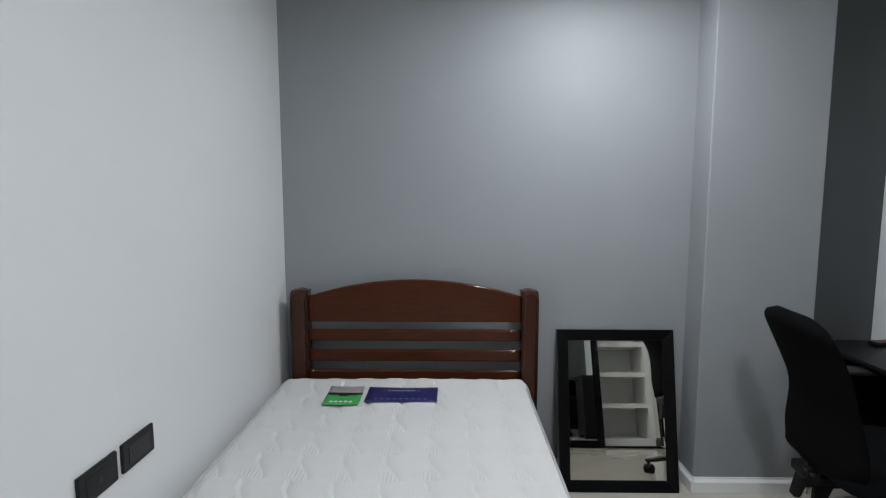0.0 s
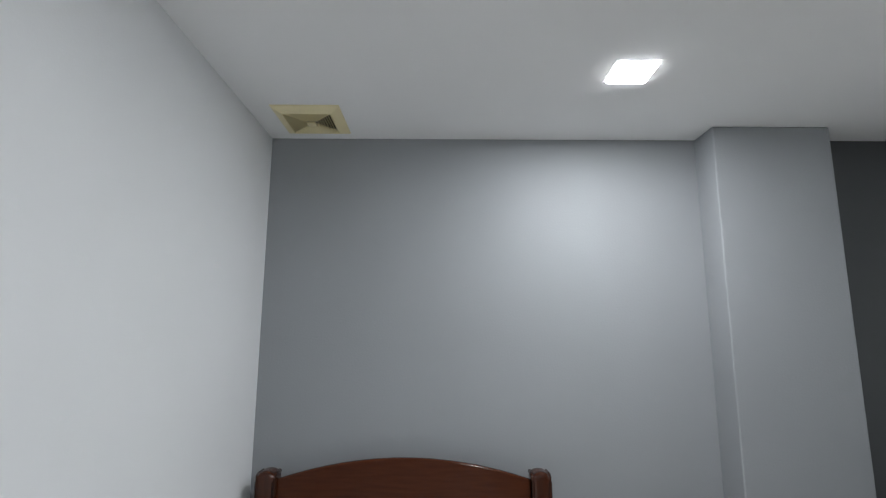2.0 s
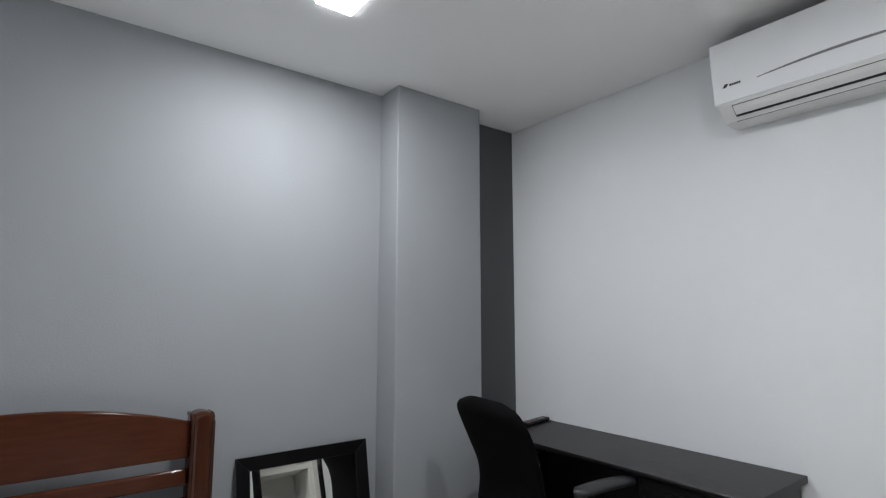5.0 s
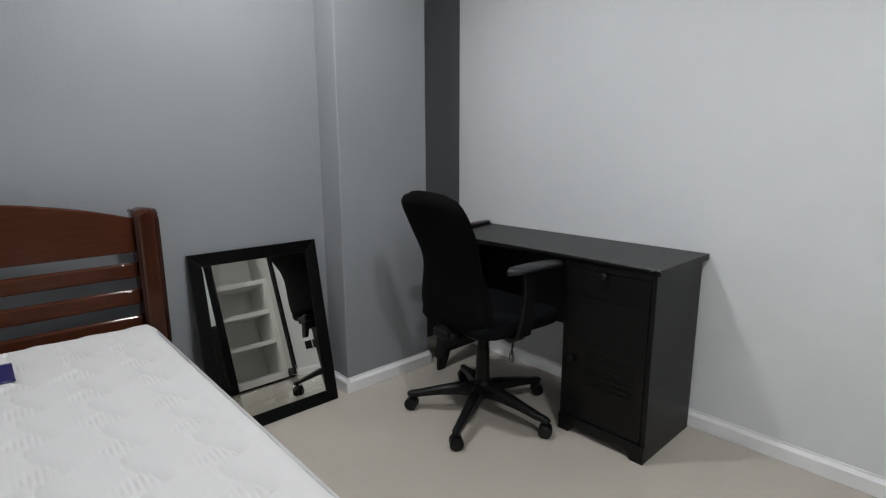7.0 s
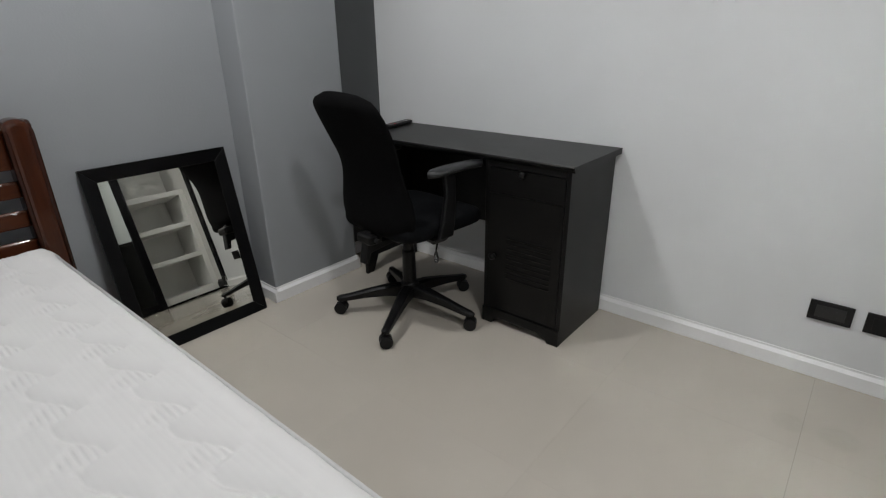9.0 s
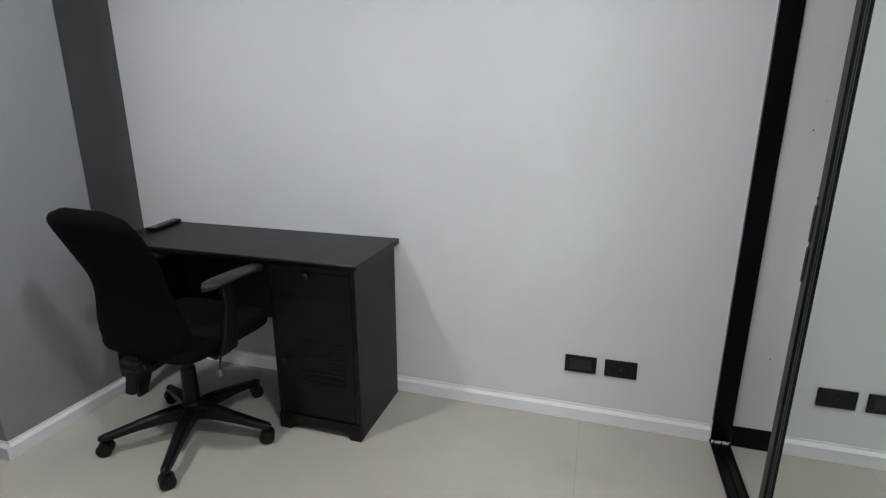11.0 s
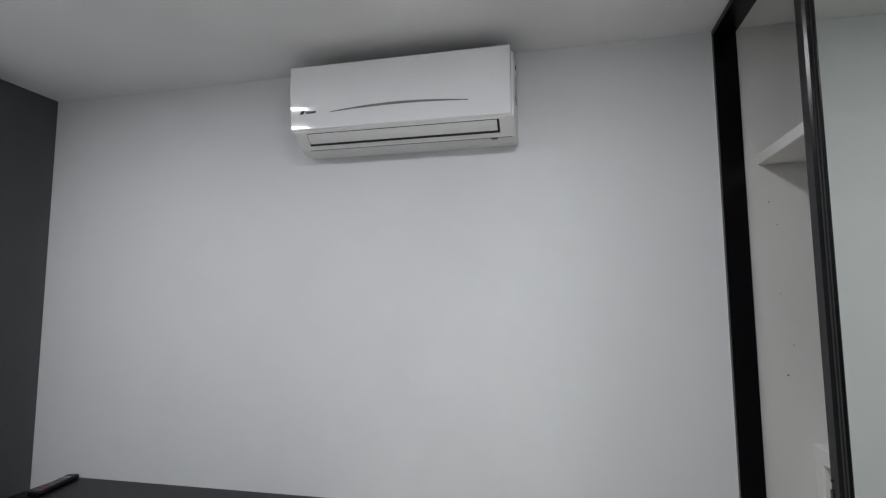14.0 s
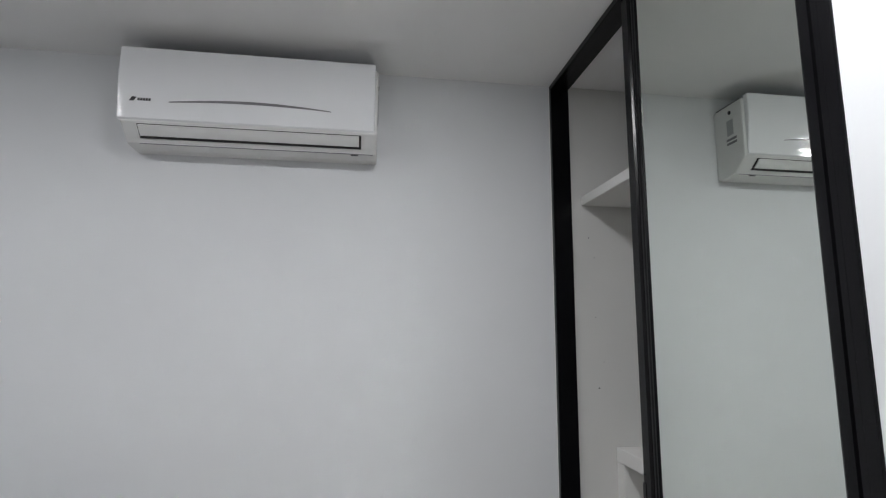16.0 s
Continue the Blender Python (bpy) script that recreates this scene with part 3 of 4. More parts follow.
def remote_control():
    t = thing("remote_control", (2.772, -0.258, DZ + 0.001), "black remote control with coloured buttons lying on the desk", "remote control")
    a = radians(11)
    t.rotation_euler = (0, 0, a)
    ob = mesh_object("case", boxed((-0.106, -0.024, 0), (0.106, 0.024, 0.016), 0.005, 3), PLASTIC)
    ob.parent = t
    for i in range(6):
        for j in range(3):
            m = RED if (i == 1 and j != 1) else (PALEGREY if i == 5 else MIDGREY)
            o = mesh_object("button", boxed((-0.085 + i * 0.028, -0.017 + j * 0.0125, 0.0158), (-0.071 + i * 0.028, -0.009 + j * 0.0125, 0.0175), 0.001, 1), m)
            o.parent = t
    return t


remote_control()


# ---- office chair ----
def office_chair():
    cx_, cy_ = 2.320, -0.735
    t = thing("office_chair", (cx_, cy_, 0), "black swivel office chair with armrests, pushed to the desk", "office chair")
    hub = part("hub", tube(bmesh.new(), [(cx_, cy_, 0.075), (cx_, cy_, 0.085), (cx_, cy_, 0.15), (cx_, cy_, 0.16)], [0.03, 0.042, 0.042, 0.032], 20), PLASTIC, t, smooth=False)
    part("column_sleeve", tube(bmesh.new(), [(cx_, cy_, 0.15), (cx_, cy_, 0.305), (cx_, cy_, 0.312), (cx_, cy_, 0.368), (cx_, cy_, 0.372)], [0.032, 0.029, 0.024, 0.023, 0.019], 18), PLASTIC, t)
    part("gas_lift", tube(bmesh.new(), [(cx_, cy_, 0.365), (cx_, cy_, 0.412)], 0.014, 16), CHROME, t, "chrome gas lift")
    for k in range(5):
        a = radians(60.5 + 72 * k)
        d = Vector((math.cos(a), math.sin(a), 0))
        s = Vector((-math.sin(a), math.cos(a), 0))
        c = Vector((cx_, cy_, 0))
        bm = bmesh.new()
        rings = []
        for r, zt, zb, w in ((0.025, 0.145, 0.085, 0.026), (0.10, 0.138, 0.09, 0.024), (0.20, 0.116, 0.082, 0.020), (0.29, 0.094, 0.068, 0.017), (0.325, 0.088, 0.066, 0.016), (0.34, 0.082, 0.070, 0.010)):
            p = c + d * r
            rings.append([bm.verts.new(p + s * q + Vector((0, 0, z))) for q, z in ((-w, zb), (-w, zt - 0.008), (-w * 0.55, zt), (w * 0.55, zt), (w, zt - 0.008), (w, zb))])
        for r0, r1 in zip(rings, rings[1:]):
            for q in range(6):
                bm.faces.new((r0[q], r0[(q + 1) % 6], r1[(q + 1) % 6], r1[q]))
        bm.faces.new(rings[0]), bm.faces.new(rings[-1])
        bmesh.ops.recalc_face_normals(bm, faces=bm.faces)
        leg = part("leg", bm, PLASTIC, t)
        p = c + d * 0.322
        turn = radians(222 + 28 * math.sin(3.1 * k + 0.5))
        ax = Vector((math.cos(turn), math.sin(turn), 0))
        part("stem", tube(bmesh.new(), [p + Vector((0, 0, 0.05)), p + Vector((0, 0, 0.078))], 0.009, 10), PLASTIC, leg)
        bm = bmesh.new()
        for side in (-1, 1):
            o = p + Vector((0, 0, 0.029)) + ax * side * 0.014
            tube(bm, [o - ax * 0.010, o - ax * 0.008, o + ax * 0.008, o + ax * 0.010], [0.024, 0.028, 0.028, 0.024], 18)
        part("castor_wheel", bm, PLASTIC, leg)
        o = p + Vector((0, 0, 0.034))
        part("castor_hood", tube(bmesh.new(), [o - ax * 0.006, o + ax * 0.006], [0.026, 0.026], 14), PLASTIC, leg)
    part("mechanism", soften(boxed((cx_ - 0.12, cy_ - 0.09, 0.388), (cx_ + 0.10, cy_ + 0.09, 0.436)), 0.012, 2), PLASTIC, t)

    # seat cushion
    bm = bmesh.new()
    n, m = 28, 8
    sx0, sx1, hw = cx_ - 0.20, cx_ + 0.272, 0.238
    rings = []
    for j in range(m + 1):
        f = j / m
        ang = math.pi * (f - 0.5)
        grow = 1 - 0.11 * (1 - math.cos(ang)) ** 1.2
        ring = []
        for i in range(n):
            a = 2 * math.pi * i / n
            ca, sa = math.cos(a), math.sin(a)
            ex = math.copysign(abs(ca) ** 0.34, ca)
            ey = math.copysign(abs(sa) ** 0.34, sa)
            x = (sx0 + sx1) / 2 + ex * (sx1 - sx0) / 2 * grow
            y = cy_ + ey * hw * grow
            drop = -0.012 * max(0, (x - sx1 + 0.12) / 0.12) ** 2
            z = 0.467 + 0.034 * math.sin(ang) + drop + (0.012 * (1 - ca * ca) if f > 0.6 else 0) * 0.3
            ring.append(bm.verts.new((x, y, z)))
        rings.append(ring)
    for r0, r1 in zip(rings, rings[1:]):
        for i in range(n):
            bm.faces.new((r0[i], r0[(i + 1) % n], r1[(i + 1) % n], r1[i]))
    bm.faces.new(rings[0]), bm.faces.new(rings[-1])
    bmesh.ops.recalc_face_normals(bm, faces=bm.faces)
    part("seat", bm, SEATFAB, t, "dark blue-black fabric seat", True)

    # backrest: waisted, taller part wide at the shoulders
    bm = bmesh.new()
    rows, cols = 30, 14
    BZ0, BZ1 = 0.438, 1.014

    def half_width(f):
        w = 0.210 + 0.020 * math.exp(-((f - 0.18) / 0.15) ** 2) - 0.023 * math.exp(-((f - 0.50) / 0.15) ** 2) - 0.010 * f
        lowcap = math.sqrt(max(0.0, 1 - max(0, (0.16 - f) / 0.16) ** 2.4))
        topcap = (max(0.0, 1 - max(0, (f - 0.82) / 0.18) ** 2.6)) ** 0.5
        return max(0.02, w * (0.55 + 0.45 * lowcap) * (0.50 + 0.50 * topcap))

    def back_x(f, s):
        lean = cx_ - 0.225 - 0.055 * f + 0.030 * math.sin(math.pi * min(1, f * 1.1)) - 0.05 * max(0, f - 0.55)
        return lean + 0.030 * (1 - f) - 0.026 * f * f + 0.035 * s * s
    grids = []
    for face in (0, 1):
        grid = []
        for j in range(rows + 1):
            f = j / rows
            line = []
            for i in range(cols + 1):
                s = -1 + 2 * i / cols
                thick = 0.026 * (1 - abs(s) ** 4) ** 0.5 * min(1, (min(f, 1 - f) * 14 + 0.15)) + 0.004
                x = back_x(f, s) + (thick if face else -thick)
                line.append(bm.verts.new((x, cy_ + s * half_width(f), BZ0 + f * (BZ1 - BZ0) - 0.012 * s * s * f)))
            grid.append(line)
        grids.append(grid)
        for j in range(rows):
            for i in range(cols):
                bm.faces.new((grid[j][i], grid[j][i + 1], grid[j + 1][i + 1], grid[j + 1][i]))
    a, b = grids
    for j in range(rows):
        for i in (0, cols):
            bm.faces.new((a[j][i], a[j + 1][i], b[j + 1][i], b[j][i]))
    for i in range(cols):
        for j in (0, rows):
            bm.faces.new((a[j][i], a[j][i + 1], b[j][i + 1], b[j][i]))
    bmesh.ops.recalc_face_normals(bm, faces=bm.faces)
    part("backrest", bm, FABRIC, t, "waisted black mesh fabric backrest", True)

    # back bracket
    bm = bmesh.new()
    side = [(cx_ - 0.256, 0.322), (cx_ - 0.232, 0.320), (cx_ - 0.218, 0.362), (cx_ - 0.08, 0.378), (cx_ - 0.08, 0.402), (cx_ - 0.185, 0.402),
            (cx_ - 0.188, 0.470), (cx_ - 0.206, 0.470), (cx_ - 0.236, 0.420)]
    prism(bm, [(x, z) for x, z in side], "y", cy_ - 0.020, cy_ + 0.020)
    soften(bm, 0.006, 2, 0.3)
    part("back_bracket", bm, PLASTIC, t)
    part("bracket_cover", boxed((cx_ - 0.244, cy_ - 0.046, 0.404), (cx_ - 0.176, cy_ + 0.046, 0.446), 0.012, 3), PLASTIC, t)
    part("bracket_knob", tube(bmesh.new(), [(cx_ - 0.215, cy_ - 0.044, 0.424), (cx_ - 0.215, cy_ - 0.068, 0.424)], 0.010, 12), PLASTIC, t)

    # arms
    for side in (-1, 1):
        y = cy_ + side * 0.255
        bm = bmesh.new()
        path = [(cx_ - 0.02, y - side * 0.12, 0.426), (cx_ - 0.03, y - side * 0.02, 0.422), (cx_ - 0.035, y + side * 0.012, 0.44), (cx_ - 0.025, y + side * 0.018, 0.51), (cx_ - 0.005, y + side * 0.012, 0.62), (cx_, y, 0.700)]
        rings = []
        for k, p in enumerate(path):
            wx = (0.035, 0.038, 0.04, 0.034, 0.026, 0.03)[k]
            up = (0, 0.2, 0.7, 1, 1, 1)[k]
            q = Vector(p)
            side_v = Vector((0, side * up, 1 - up)).normalized() * 0.011
            rings.append([bm.verts.new(q + Vector((sx * wx, 0, 0)) + sv * side_v) for sx, sv in ((-1, -1), (1, -1), (1, 1), (-1, 1))])
        for r0, r1 in zip(rings, rings[1:]):
            for i in range(4):
                bm.faces.new((r0[i], r0[(i + 1) % 4], r1[(i + 1) % 4], r1[i]))
        bm.faces.new(rings[0]), bm.faces.new(rings[-1])
        bmesh.ops.recalc_face_normals(bm, faces=bm.faces)
        soften(bm, 0.006, 2, 0.7)
        arm = part("arm_support", bm, PLASTIC, t)
        bm = bmesh.new()
        rings = []
        for f in range(11):
            s = f / 10
            x = cx_ - 0.108 + 0.305 * s
            w = 0.034 * (1 - (2 * s - 1) ** 6) ** 0.5 + 0.006
            z = 0.710 + 0.006 * math.sin(math.pi * s)
            rings.append([bm.verts.new((x, y + q * w, z + dz)) for q, dz in ((-1, -0.004), (-0.8, 0.008), (0, 0.013), (0.8, 0.008), (1, -0.004), (0.7, -0.013), (-0.7, -0.013))])
        for r0, r1 in zip(rings, rings[1:]):
            for i in range(7):
                bm.faces.new((r0[i], r0[(i + 1) % 7], r1[(i + 1) % 7], r1[i]))
        bm.faces.new(rings[0]), bm.faces.new(rings[-1])
        bmesh.ops.recalc_face_normals(bm, faces=bm.faces)
        part("arm_pad", bm, ARMPLASTIC, arm, "dark grey arm pad", True)
    lever = part("height_lever", tube(bmesh.new(), [(cx_ - 0.005, cy_ - 0.08, 0.412), (cx_ + 0.004, cy_ - 0.14, 0.410), (cx_ + 0.008, cy_ - 0.172, 0.404), (cx_ + 0.006, cy_ - 0.180, 0.390), (cx_ - 0.004, cy_ - 0.182, 0.358)], 0.0042, 8), PLASTIC, t, smooth=True)
    ty_, tz_ = cy_ - 0.183, 0.328
    drop = [(ty_ + 0.0145 * math.sin(a) * (0.55 + 0.45 * smooth_step((1 - math.cos(a)) / 1.6)), tz_ + 0.030 * math.cos(a)) for a in (2 * math.pi * k / 16 for k in range(16))]
    tag = part("hang_tag", prism(bmesh.new(), drop, "x", cx_ - 0.008, cx_ - 0.003), CLEAR, lever, "clear plastic tag with white print")
    for dy, dz, w, h in ((-0.004, -0.004, 0.003, 0.010), (0.004, -0.006, 0.003, 0.012), (0.0, -0.017, 0.009, 0.003), (0.001, 0.004, 0.008, 0.003)):
        part("print", boxed((cx_ - 0.0086, ty_ + dy - w / 2, tz_ + dz - h / 2), (cx_ - 0.0075, ty_ + dy + w / 2, tz_ + dz + h / 2)), PRINT, lever)
    # the seat is swivelled a little on its base
    c = Matrix.Translation((cx_, cy_, 0))
    swivel = c @ Matrix.Rotation(radians(-5.0), 4, "Z") @ c.inverted()
    fixed = ("hub", "column_sleeve", "gas_lift", "leg", "stem", "castor_wheel", "castor_hood")
    for ob in t.children_recursive:
        if ob.name.split(".")[0] not in fixed:
            ob.data.transform(swivel)
    return t


office_chair()


# ---- air conditioner ----
def air_conditioner():
    y0, y1 = -1.280, -2.097
    t = thing("air_conditioner", (XE, (y0 + y1) / 2, 2.03), "glossy white wall-mounted split air conditioner", "air conditioner")
    X = XE - 0.001

    def depth(z):
        """How far the slightly bowed front stands out from the wall."""
        return 0.1830 - 0.0163 * smooth_step((2.280 - z) / 0.20)
    body = [(X, 2.3360), (X - 0.162, 2.3360), (X - 0.1620, 2.1060), (X - 0.102, 2.0535), (X - 0.05, 2.0465), (X, 2.0480)]
    part("body", soften(prism(bmesh.new(), body, "y", y0 - 0.008, y1 - 0.010), 0.006, 2, 0.6), ACLOW, t)
    zs = [2.3455 - (2.3455 - 2.1145) * k / 20 for k in range(21)]
    panel = [(X - 0.1580, 2.3485), (X - 0.1800, 2.3485)] + [(X - depth(z), z) for z in zs] + [(X - 0.1620, 2.1100), (X - 0.1580, 2.1100)]
    bm = prism(bmesh.new(), panel, "y", y0, y1)
    rim = [e for e in bm.edges if len(e.link_faces) == 2 and abs(e.verts[0].co.y - e.verts[1].co.y) < 1e-6]
    bmesh.ops.bevel(bm, geom=rim, offset=0.005, segments=3, profile=0.5, affect="EDGES")
    front = part("front_panel", bm, ACWHITE, t, "glossy white front panel")
    top = [(X - 0.004, 2.3365), (X - 0.161, 2.3365), (X - 0.161, 2.3450), (X - 0.004, 2.3450)]
    # unseen from below; grey added so less light bounces on to the ceiling
    part("top_grille", prism(bmesh.new(), top, "y", y0, y1), MIDGREY, t, "intake grille, coloured dark to deepen the shade on the ceiling")
    for k in range(34):
        y = y0 - 0.03 - k * 0.0232
        part("grille_slot", boxed((X - 0.15, y, 2.3445), (X - 0.03, y - 0.009, 2.3462)), DARK, t)
    # outlet with its flap, on the slanting lower face
    fy0, fy1 = y0 - 0.058, y1 + 0.044

    def slant(s, lift):
        """A point down the slanting face and out from it."""
        return (X - 0.1620 + 0.0600 * s - 0.682 * lift, 2.1060 - 0.0560 * s - 0.731 * lift)
    part("outlet_slot", prism(bmesh.new(), [slant(0.10, -0.012), slant(0.10, 0.0008), slant(0.74, 0.0008), slant(0.74, -0.012)], "y", fy0, fy1), DARK, t, "dark air outlet slot")
    flap = [slant(0.125, 0.001), slant(0.125, 0.0045), slant(0.35, 0.0062), slant(0.60, 0.0050), slant(0.60, 0.001)]
    part("flap", prism(bmesh.new(), flap, "y", fy0 - 0.004, fy1 + 0.008), ACLOW, t, "white swing flap")
    # curved grey accent line on the front
    bm = bmesh.new()
    n = 26
    rows = []
    for k in range(n + 1):
        s = k / n
        y = -1.438 + (-1.95 + 1.438) * s
        z = 2.1705 + 0.012 * math.sin(math.pi * s) ** 0.9
        h = 0.0014 + 0.0032 * math.sin(math.pi * s)
        rows.append([bm.verts.new((X - d, y, zz)) for d, zz in ((depth(z) - 0.002, z - h), (depth(z) + 0.0008, z - h), (depth(z) + 0.0008, z + h), (depth(z) - 0.002, z + h))])
    for r0, r1 in zip(rows, rows[1:]):
        for i in range(4):
            bm.faces.new((r0[i], r0[(i + 1) % 4], r1[(i + 1) % 4], r1[i]))
    bm.faces.new(rows[0]), bm.faces.new(rows[-1])
    bmesh.ops.recalc_face_normals(bm, faces=bm.faces)
    part("accent_line", bm, MIDGREY, front, "curved grey accent line")
    # maker's mark as plain shapes
    bm = prism(bmesh.new(), [(-1.318, 2.1690), (-1.327, 2.1830), (-1.340, 2.1810), (-1.331, 2.1690)], "x", X - 0.1660, X - depth(2.178) - 0.0006)
    part("logo", bm, DARK, front, "dark maker's mark")
    for k in range(5):
        part("logo", boxed((X - 0.1660, -1.343 - k * 0.0082, 2.1705), (X - depth(2.178) - 0.0006, -1.3495 - k * 0.0082, 2.1790)), DARK, front)
    # stickers on the south end
    part("sticker", boxed((X - 0.11, y1 - 0.0095, 2.2110), (X - 0.075, y1 - 0.0112, 2.2730)), PALEGREY, t, "pale grey sticker")
    for z in (2.1990, 2.1830):
        part("sticker", boxed((X - 0.125, y1 - 0.0095, z), (X - 0.07, y1 - 0.0112, z - 0.009)), MIDGREY, t)
    part("screw_cap", tube(bmesh.new(), [(X - 0.095, y1 - 0.0095, 2.3030), (X - 0.095, y1 - 0.012, 2.3030)], 0.008, 12), DARK, t)
    part("drain_clip", boxed((X - 0.099, y1 + 0.055, 2.0500), (X - 0.088, y1 + 0.080, 2.0535)), DARK, t)
    part("base_seam", boxed((X - 0.1012, y0 - 0.05, 2.0513), (X - 0.0985, y1 + 0.004, 2.0535)), MIDGREY, t, "thin grey seam under the casing")
    return t


air_conditioner()


# ---- wall sockets ----
def socket_plate(corner_a, corner_b, axis, depth, switches, label):
    """A black cover plate; axis is the direction that it faces."""
    a, b = Vector(corner_a), Vector(corner_b)
    mid = (a + b) / 2
    t = thing("wall_socket", mid, label, "wall socket", "black wall sockets")
    n = Vector(axis)
    along = Vector((0, 1, 0))

    def slab(u0, u1, v0, v1, d0, d1, bev):
        p = mid + along * u0 + Vector((0, 0, v0)) + n * d0
        q = mid + along * u1 + Vector((0, 0, v1)) + n * d1
        return boxed(p, q, bev, 2)
    w, h = abs(b.y - a.y) / 2, abs(b.z - a.z) / 2
    part("plate", slab(-w, w, -h, h, 0.0005, depth, 0.0025), PLASTIC, t)
    part("insert", slab(-w * 0.68, w * 0.68, -h * 0.62, h * 0.62, depth, depth + 0.0015, 0.001), ARMPLASTIC if switches else PLASTIC, t)
    if switches:
        for u in (-0.38, 0.30):
            for du, dv in ((-0.10, 0.18), (0.10, 0.18), (0, -0.25)):
                part("slot", slab((u + du) * w - 0.002, (u + du) * w + 0.002, dv * h - 0.005, dv * h + 0.005, depth + 0.002, depth + 0.0026, 0), DARK, t)
    else:
        part("slot", slab(-0.006, 0.006, -0.006, 0.006, depth + 0.002, depth + 0.003, 0.001), DARK, t)
    return t


socket_plate((XE, -2.185, 0.228), (XE, -2.314, 0.303), (-1, 0, 0), 0.010, True, "black rectangular double power socket on the white wall")
socket_plate((XE, -2.347, 0.228), (XE, -2.475, 0.303), (-1, 0, 0), 0.010, False, "black rectangular aerial outlet on the white wall")
socket_plate((0, -1.176, 0.719), (0, -1.308, 0.794), (1, 0, 0), 0.010, True, "black rectangular double power socket on the white wall")
socket_plate((0, -1.329, 0.719), (0, -1.461, 0.794), (1, 0, 0), 0.010, False, "black rectangular aerial outlet on the white wall")


# ---- wardrobe ----
def wardrobe_frame():
    t = thing("wardrobe_frame", ((NICHE + XE) / 2, YS, 0), "black aluminium sliding door frame lining the wardrobe opening", "wardrobe")
    yb = YS - 0.072
    part("jamb", boxed((XE - 0.022, YS, 0.018), (XE - 0.0005, yb, H - 0.022), 0.002, 1), BLACKMETAL, t)
    part("jamb", boxed((NICHE + 0.0005, YS + 0.004, 0.018), (NICHE + 0.024, yb, H - 0.022), 0.002, 1), BLACKMETAL, t)
    part("header", boxed((NICHE, YS, H - 0.0215), (XE, yb, H - 0.0005), 0.002, 1), BLACKMETAL, t)
    rng = random.Random(5)
    bm = bmesh.new()
    z = 0.02
    while z < H - 0.03:
        step = 0.02 + 0.05 * rng.random()
        box(bm, (XE - 0.0012 - 0.0016 * rng.random(), YS + 0.0002, z), (XE - 0.0002, YS + 0.0016 + 0.0022 * rng.random(), min(z + step, H - 0.026)))
        z += step
    part("sealant_bead", bm, SHELFWHITE, t, "uneven white sealant bead")
    for k in range(9):
        y, w = YS - 0.004 - k * 0.0075, 0.004 + 0.003 * rng.random()
        part("filler_crumb", soften(boxed((XE - 0.024 - 0.004 * rng.random(), y, 0.0073), (XE - 0.0215, y - w, 0.012 + 0.008 * rng.random())), 0.001, 1), SHELFWHITE, t, "white crumbs of wall filler")
    for k in range(7):
        z = 0.018 + k * 0.013
        part("filler_crumb", soften(boxed((XE - 0.017 - 0.003 * rng.random(), YS - 0.001, z), (XE - 0.0125, YS + 0.0015 + 0.002 * rng.random(), z + 0.006 + 0.005 * rng.random())), 0.0006, 1), SHELFWHITE, t, "white crumbs of wall filler")
    tr = part("bottom_track", boxed((NICHE, YS, 0.001), (XE - 0.001, yb, 0.0075), 0.001, 1), BLACKMETAL, t)
    for y in (YS - 0.008, YS - 0.038, YS - 0.066):
        part("rail", boxed((NICHE, y, 0.0073), (XE - 0.023, y - 0.004, 0.017), 0.0008, 1), BLACKMETAL, tr)
    return t


wardrobe_frame()


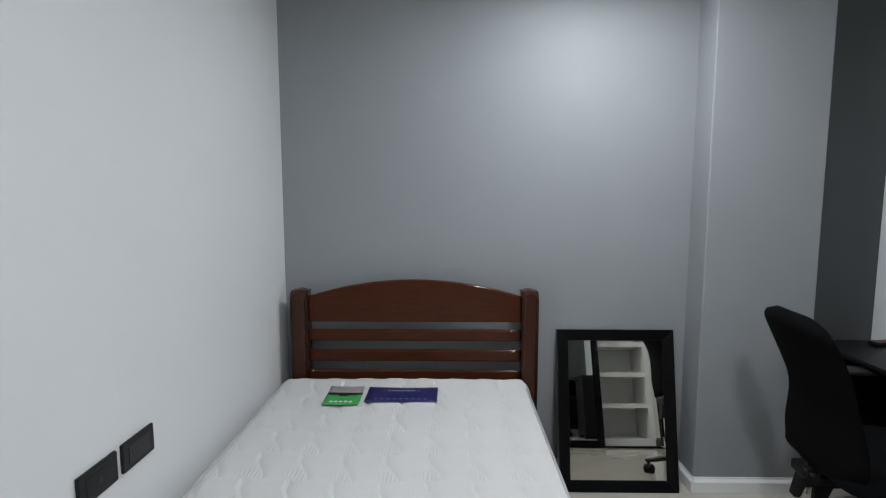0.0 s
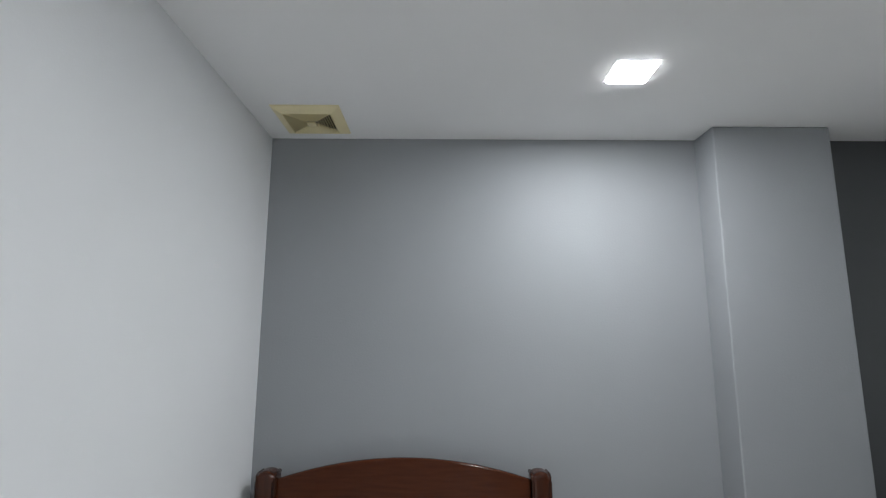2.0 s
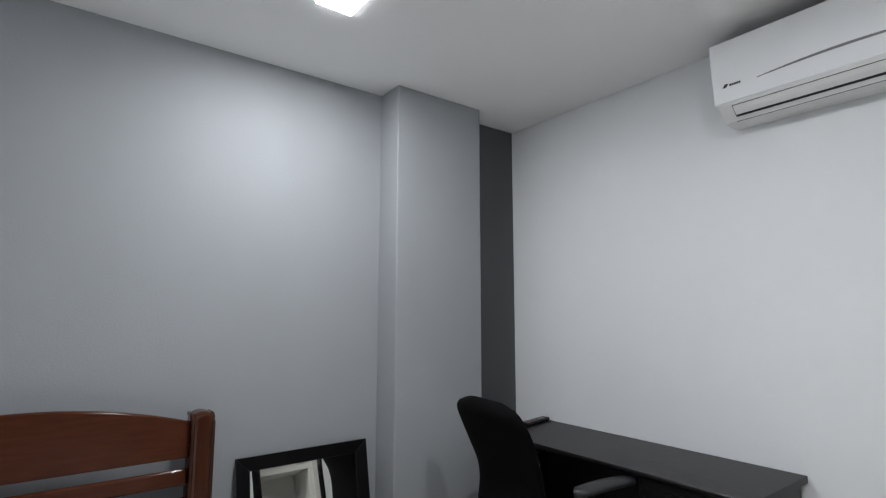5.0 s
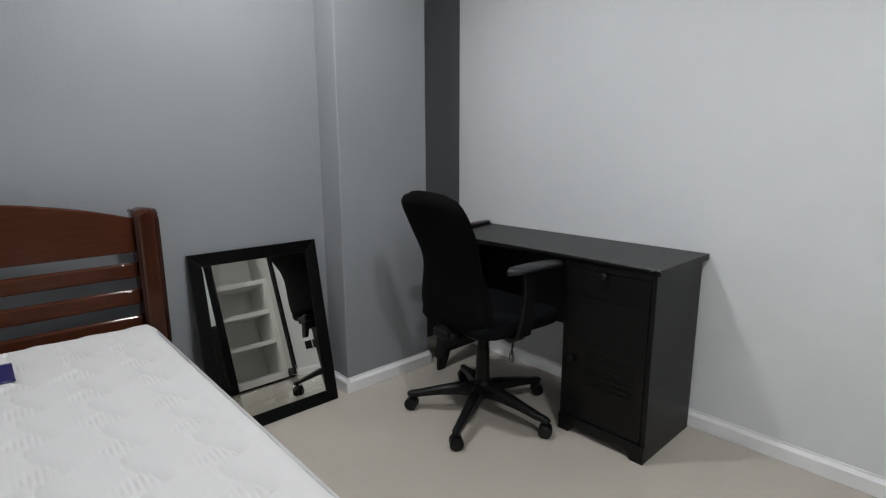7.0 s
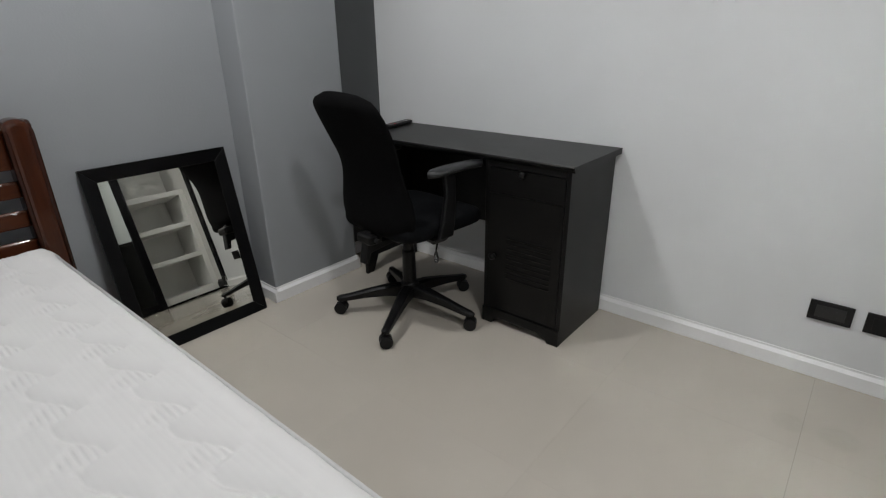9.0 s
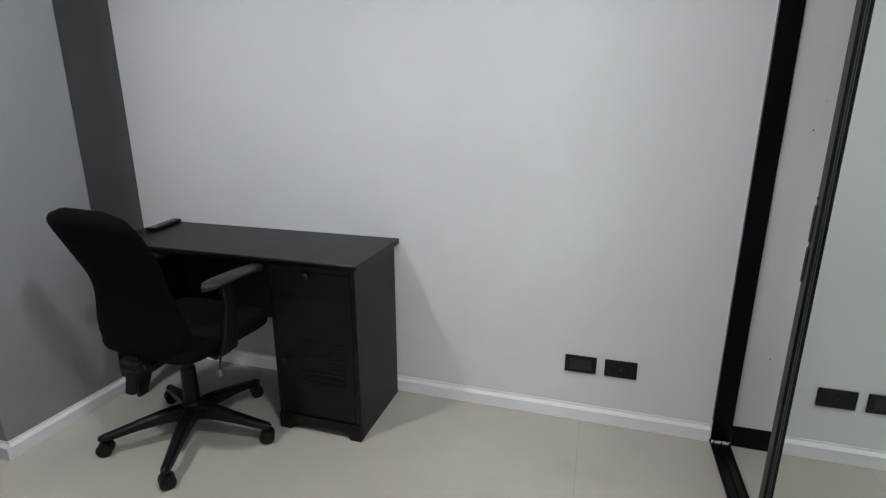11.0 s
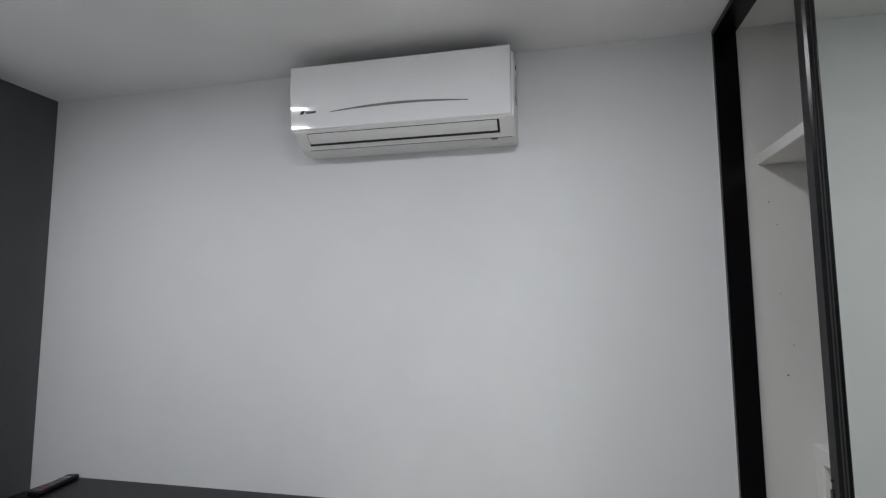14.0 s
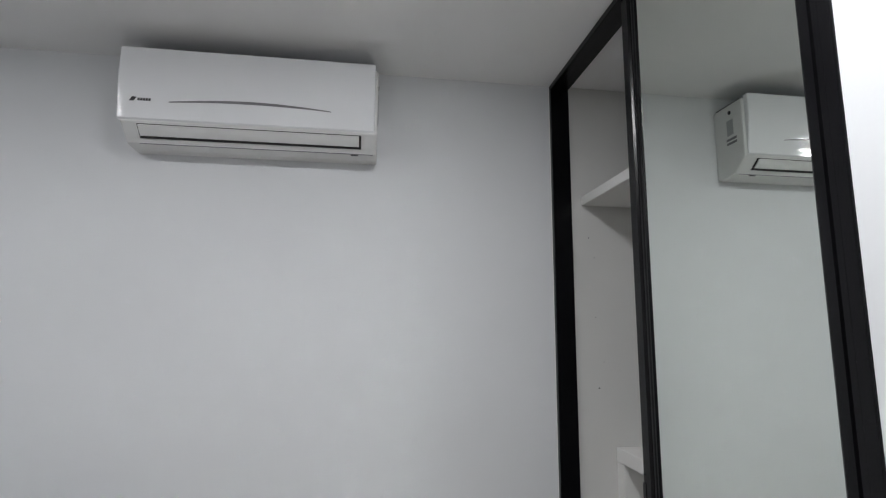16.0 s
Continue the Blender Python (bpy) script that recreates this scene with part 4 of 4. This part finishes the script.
def mirror_door(x0, x1, y):
    """A sliding door with a mirror in black stiles; y is its front."""
    t = thing("mirror_sliding_door", ((x0 + x1) / 2, y, 0.018), "black-framed mirrored sliding wardrobe door, slid half open", "wardrobe door")
    z0, z1 = 0.0185, H - 0.024
    for k, (a, b) in enumerate(((x0, x0 + 0.046), (x1 - 0.072, x1))):
        bm = bmesh.new()
        w = b - a
        if k == 0:
            prof = [(a, y - 0.028), (a, y - 0.003), (a + 0.003, y), (a + w * 0.30, y), (a + w * 0.33, y - 0.0045), (a + w * 0.42, y - 0.0045), (a + w * 0.45, y)]
        else:
            prof = [(a, y - 0.028), (a, y - 0.008), (a + 0.004, y - 0.005), (a + w * 0.14, y - 0.005), (a + w * 0.20, y - 0.0035), (a + w * 0.30, y - 0.0035),
                    (a + w * 0.36, y - 0.006), (a + w * 0.42, y - 0.006), (a + w * 0.47, y)]
        prof += [(b - 0.007, y), (b - 0.002, y - 0.003), (b, y - 0.008), (b, y - 0.028)]
        prism(bm, prof, "z", z0, z1)
        stile = part("stile", bm, BLACKMETAL, t)
        if k == 1:
            part("pull_handle", boxed((b - 0.0145, y + 0.0002, 0.988), (b - 0.004, y + 0.0025, 1.082), 0.001, 1), DARK, stile, "recessed black pull")
            part("pull_handle", boxed((b - 0.0145, y + 0.0002, 0.882), (b - 0.004, y + 0.0025, 0.975), 0.001, 1), DARK, stile)
            part("screw", tube(bmesh.new(), [(b - 0.009, y + 0.003, 1.10), (b - 0.009, y - 0.001, 1.10)], 0.003, 8), CHROME, stile)
            part("screw", tube(bmesh.new(), [(b - 0.009, y + 0.003, 0.10), (b - 0.009, y - 0.001, 0.10)], 0.004, 8), CHROME, stile)
    part("top_rail", boxed((x0 + 0.0465, y - 0.002, z1 - 0.03), (x1 - 0.0725, y - 0.026, z1), 0.001, 1), BLACKMETAL, t)
    part("bottom_rail", boxed((x0 + 0.0465, y - 0.002, z0), (x1 - 0.0725, y - 0.026, z0 + 0.05), 0.001, 1), BLACKMETAL, t)
    part("mirror_pane", boxed((x0 + 0.044, y - 0.009, z0 + 0.045), (x1 - 0.070, y - 0.013, z1 - 0.025)), MIRROR_G, t, "faintly green mirror glass")
    return t


mirror_door(1.690, 2.310, YS - 0.008)


def shelving_unit():
    t = thing("shelving_unit", ((NICHE + XE) / 2, -3.19, 0), "white painted built-in shelves inside the wardrobe, empty", "shelf unit")
    yf, yb = -2.995, YB + 0.002
    for x0, x1 in ((XE - 0.056, XE - 0.005), (NICHE + 0.001, NICHE + 0.05)):
        part("side_panel", boxed((x0, yf, 0.001), (x1, yb, 0.985), 0.003, 1), SHELFWHITE, t)
    part("top_board", boxed((NICHE + 0.001, yf, 0.9855), (XE - 0.005, yb, 1.034), 0.003, 1), SHELFWHITE, t)
    for z in (0.370, 0.678):
        part("shelf_board", boxed((NICHE + 0.0505, yf, z), (XE - 0.0565, yb, z + 0.045), 0.003, 1), SHELFWHITE, t)
    part("base_board", boxed((NICHE + 0.0505, yf, 0.001), (XE - 0.0565, yb, 0.072), 0.003, 1), SHELFWHITE, t)
    return t


shelving_unit()
t = thing("high_shelf", ((NICHE + XE) / 2, -3.14, 1.925), "white painted board shelf high in the wardrobe", "shelf")
part("board", boxed((NICHE + 0.001, -2.893, 1.925), (XE - 0.005, YB + 0.001, 1.960), 0.002, 1), SHELFWHITE, t)


# ---- floor ----
floor = structure("floor", boxed((-0.12, 0.12, -0.12), (XE + 0.12, YB - 0.12, -0.0008)), GROUT, "polished beige porcelain tiled floor with thin joints", "floor")
TS = 0.6
tx = [0.0] + [v for v in (0.615 + TS * k for k in range(5)) if v < XE - 0.01] + [XE]
ty = [YB] + [v for v in (-2.264 - TS + TS * k for k in range(6)) if YB + 0.01 < v < -0.01] + [0.0]
gap = 0.00013
shared = {}
for i in range(len(tx) - 1):
    for j in range(len(ty) - 1):
        w, d = tx[i + 1] - tx[i], ty[j + 1] - ty[j]
        lo, hi = (0.0009 if abs(e + 2.264) < 0.01 else gap for e in (ty[j], ty[j + 1]))
        key = (round(w, 3), round(d, 3), lo, hi)
        if key not in shared:
            bm = boxed((gap, lo, -0.006), (w - gap, d - hi, 0))
            me = bpy.data.meshes.new("tile")
            bm.to_mesh(me)
            bm.free()
            me.materials.append(TILE)
            shared[key] = me
        o = new("tile", shared[key])
        o.location = (tx[i], ty[j], 0)
        o.parent = floor
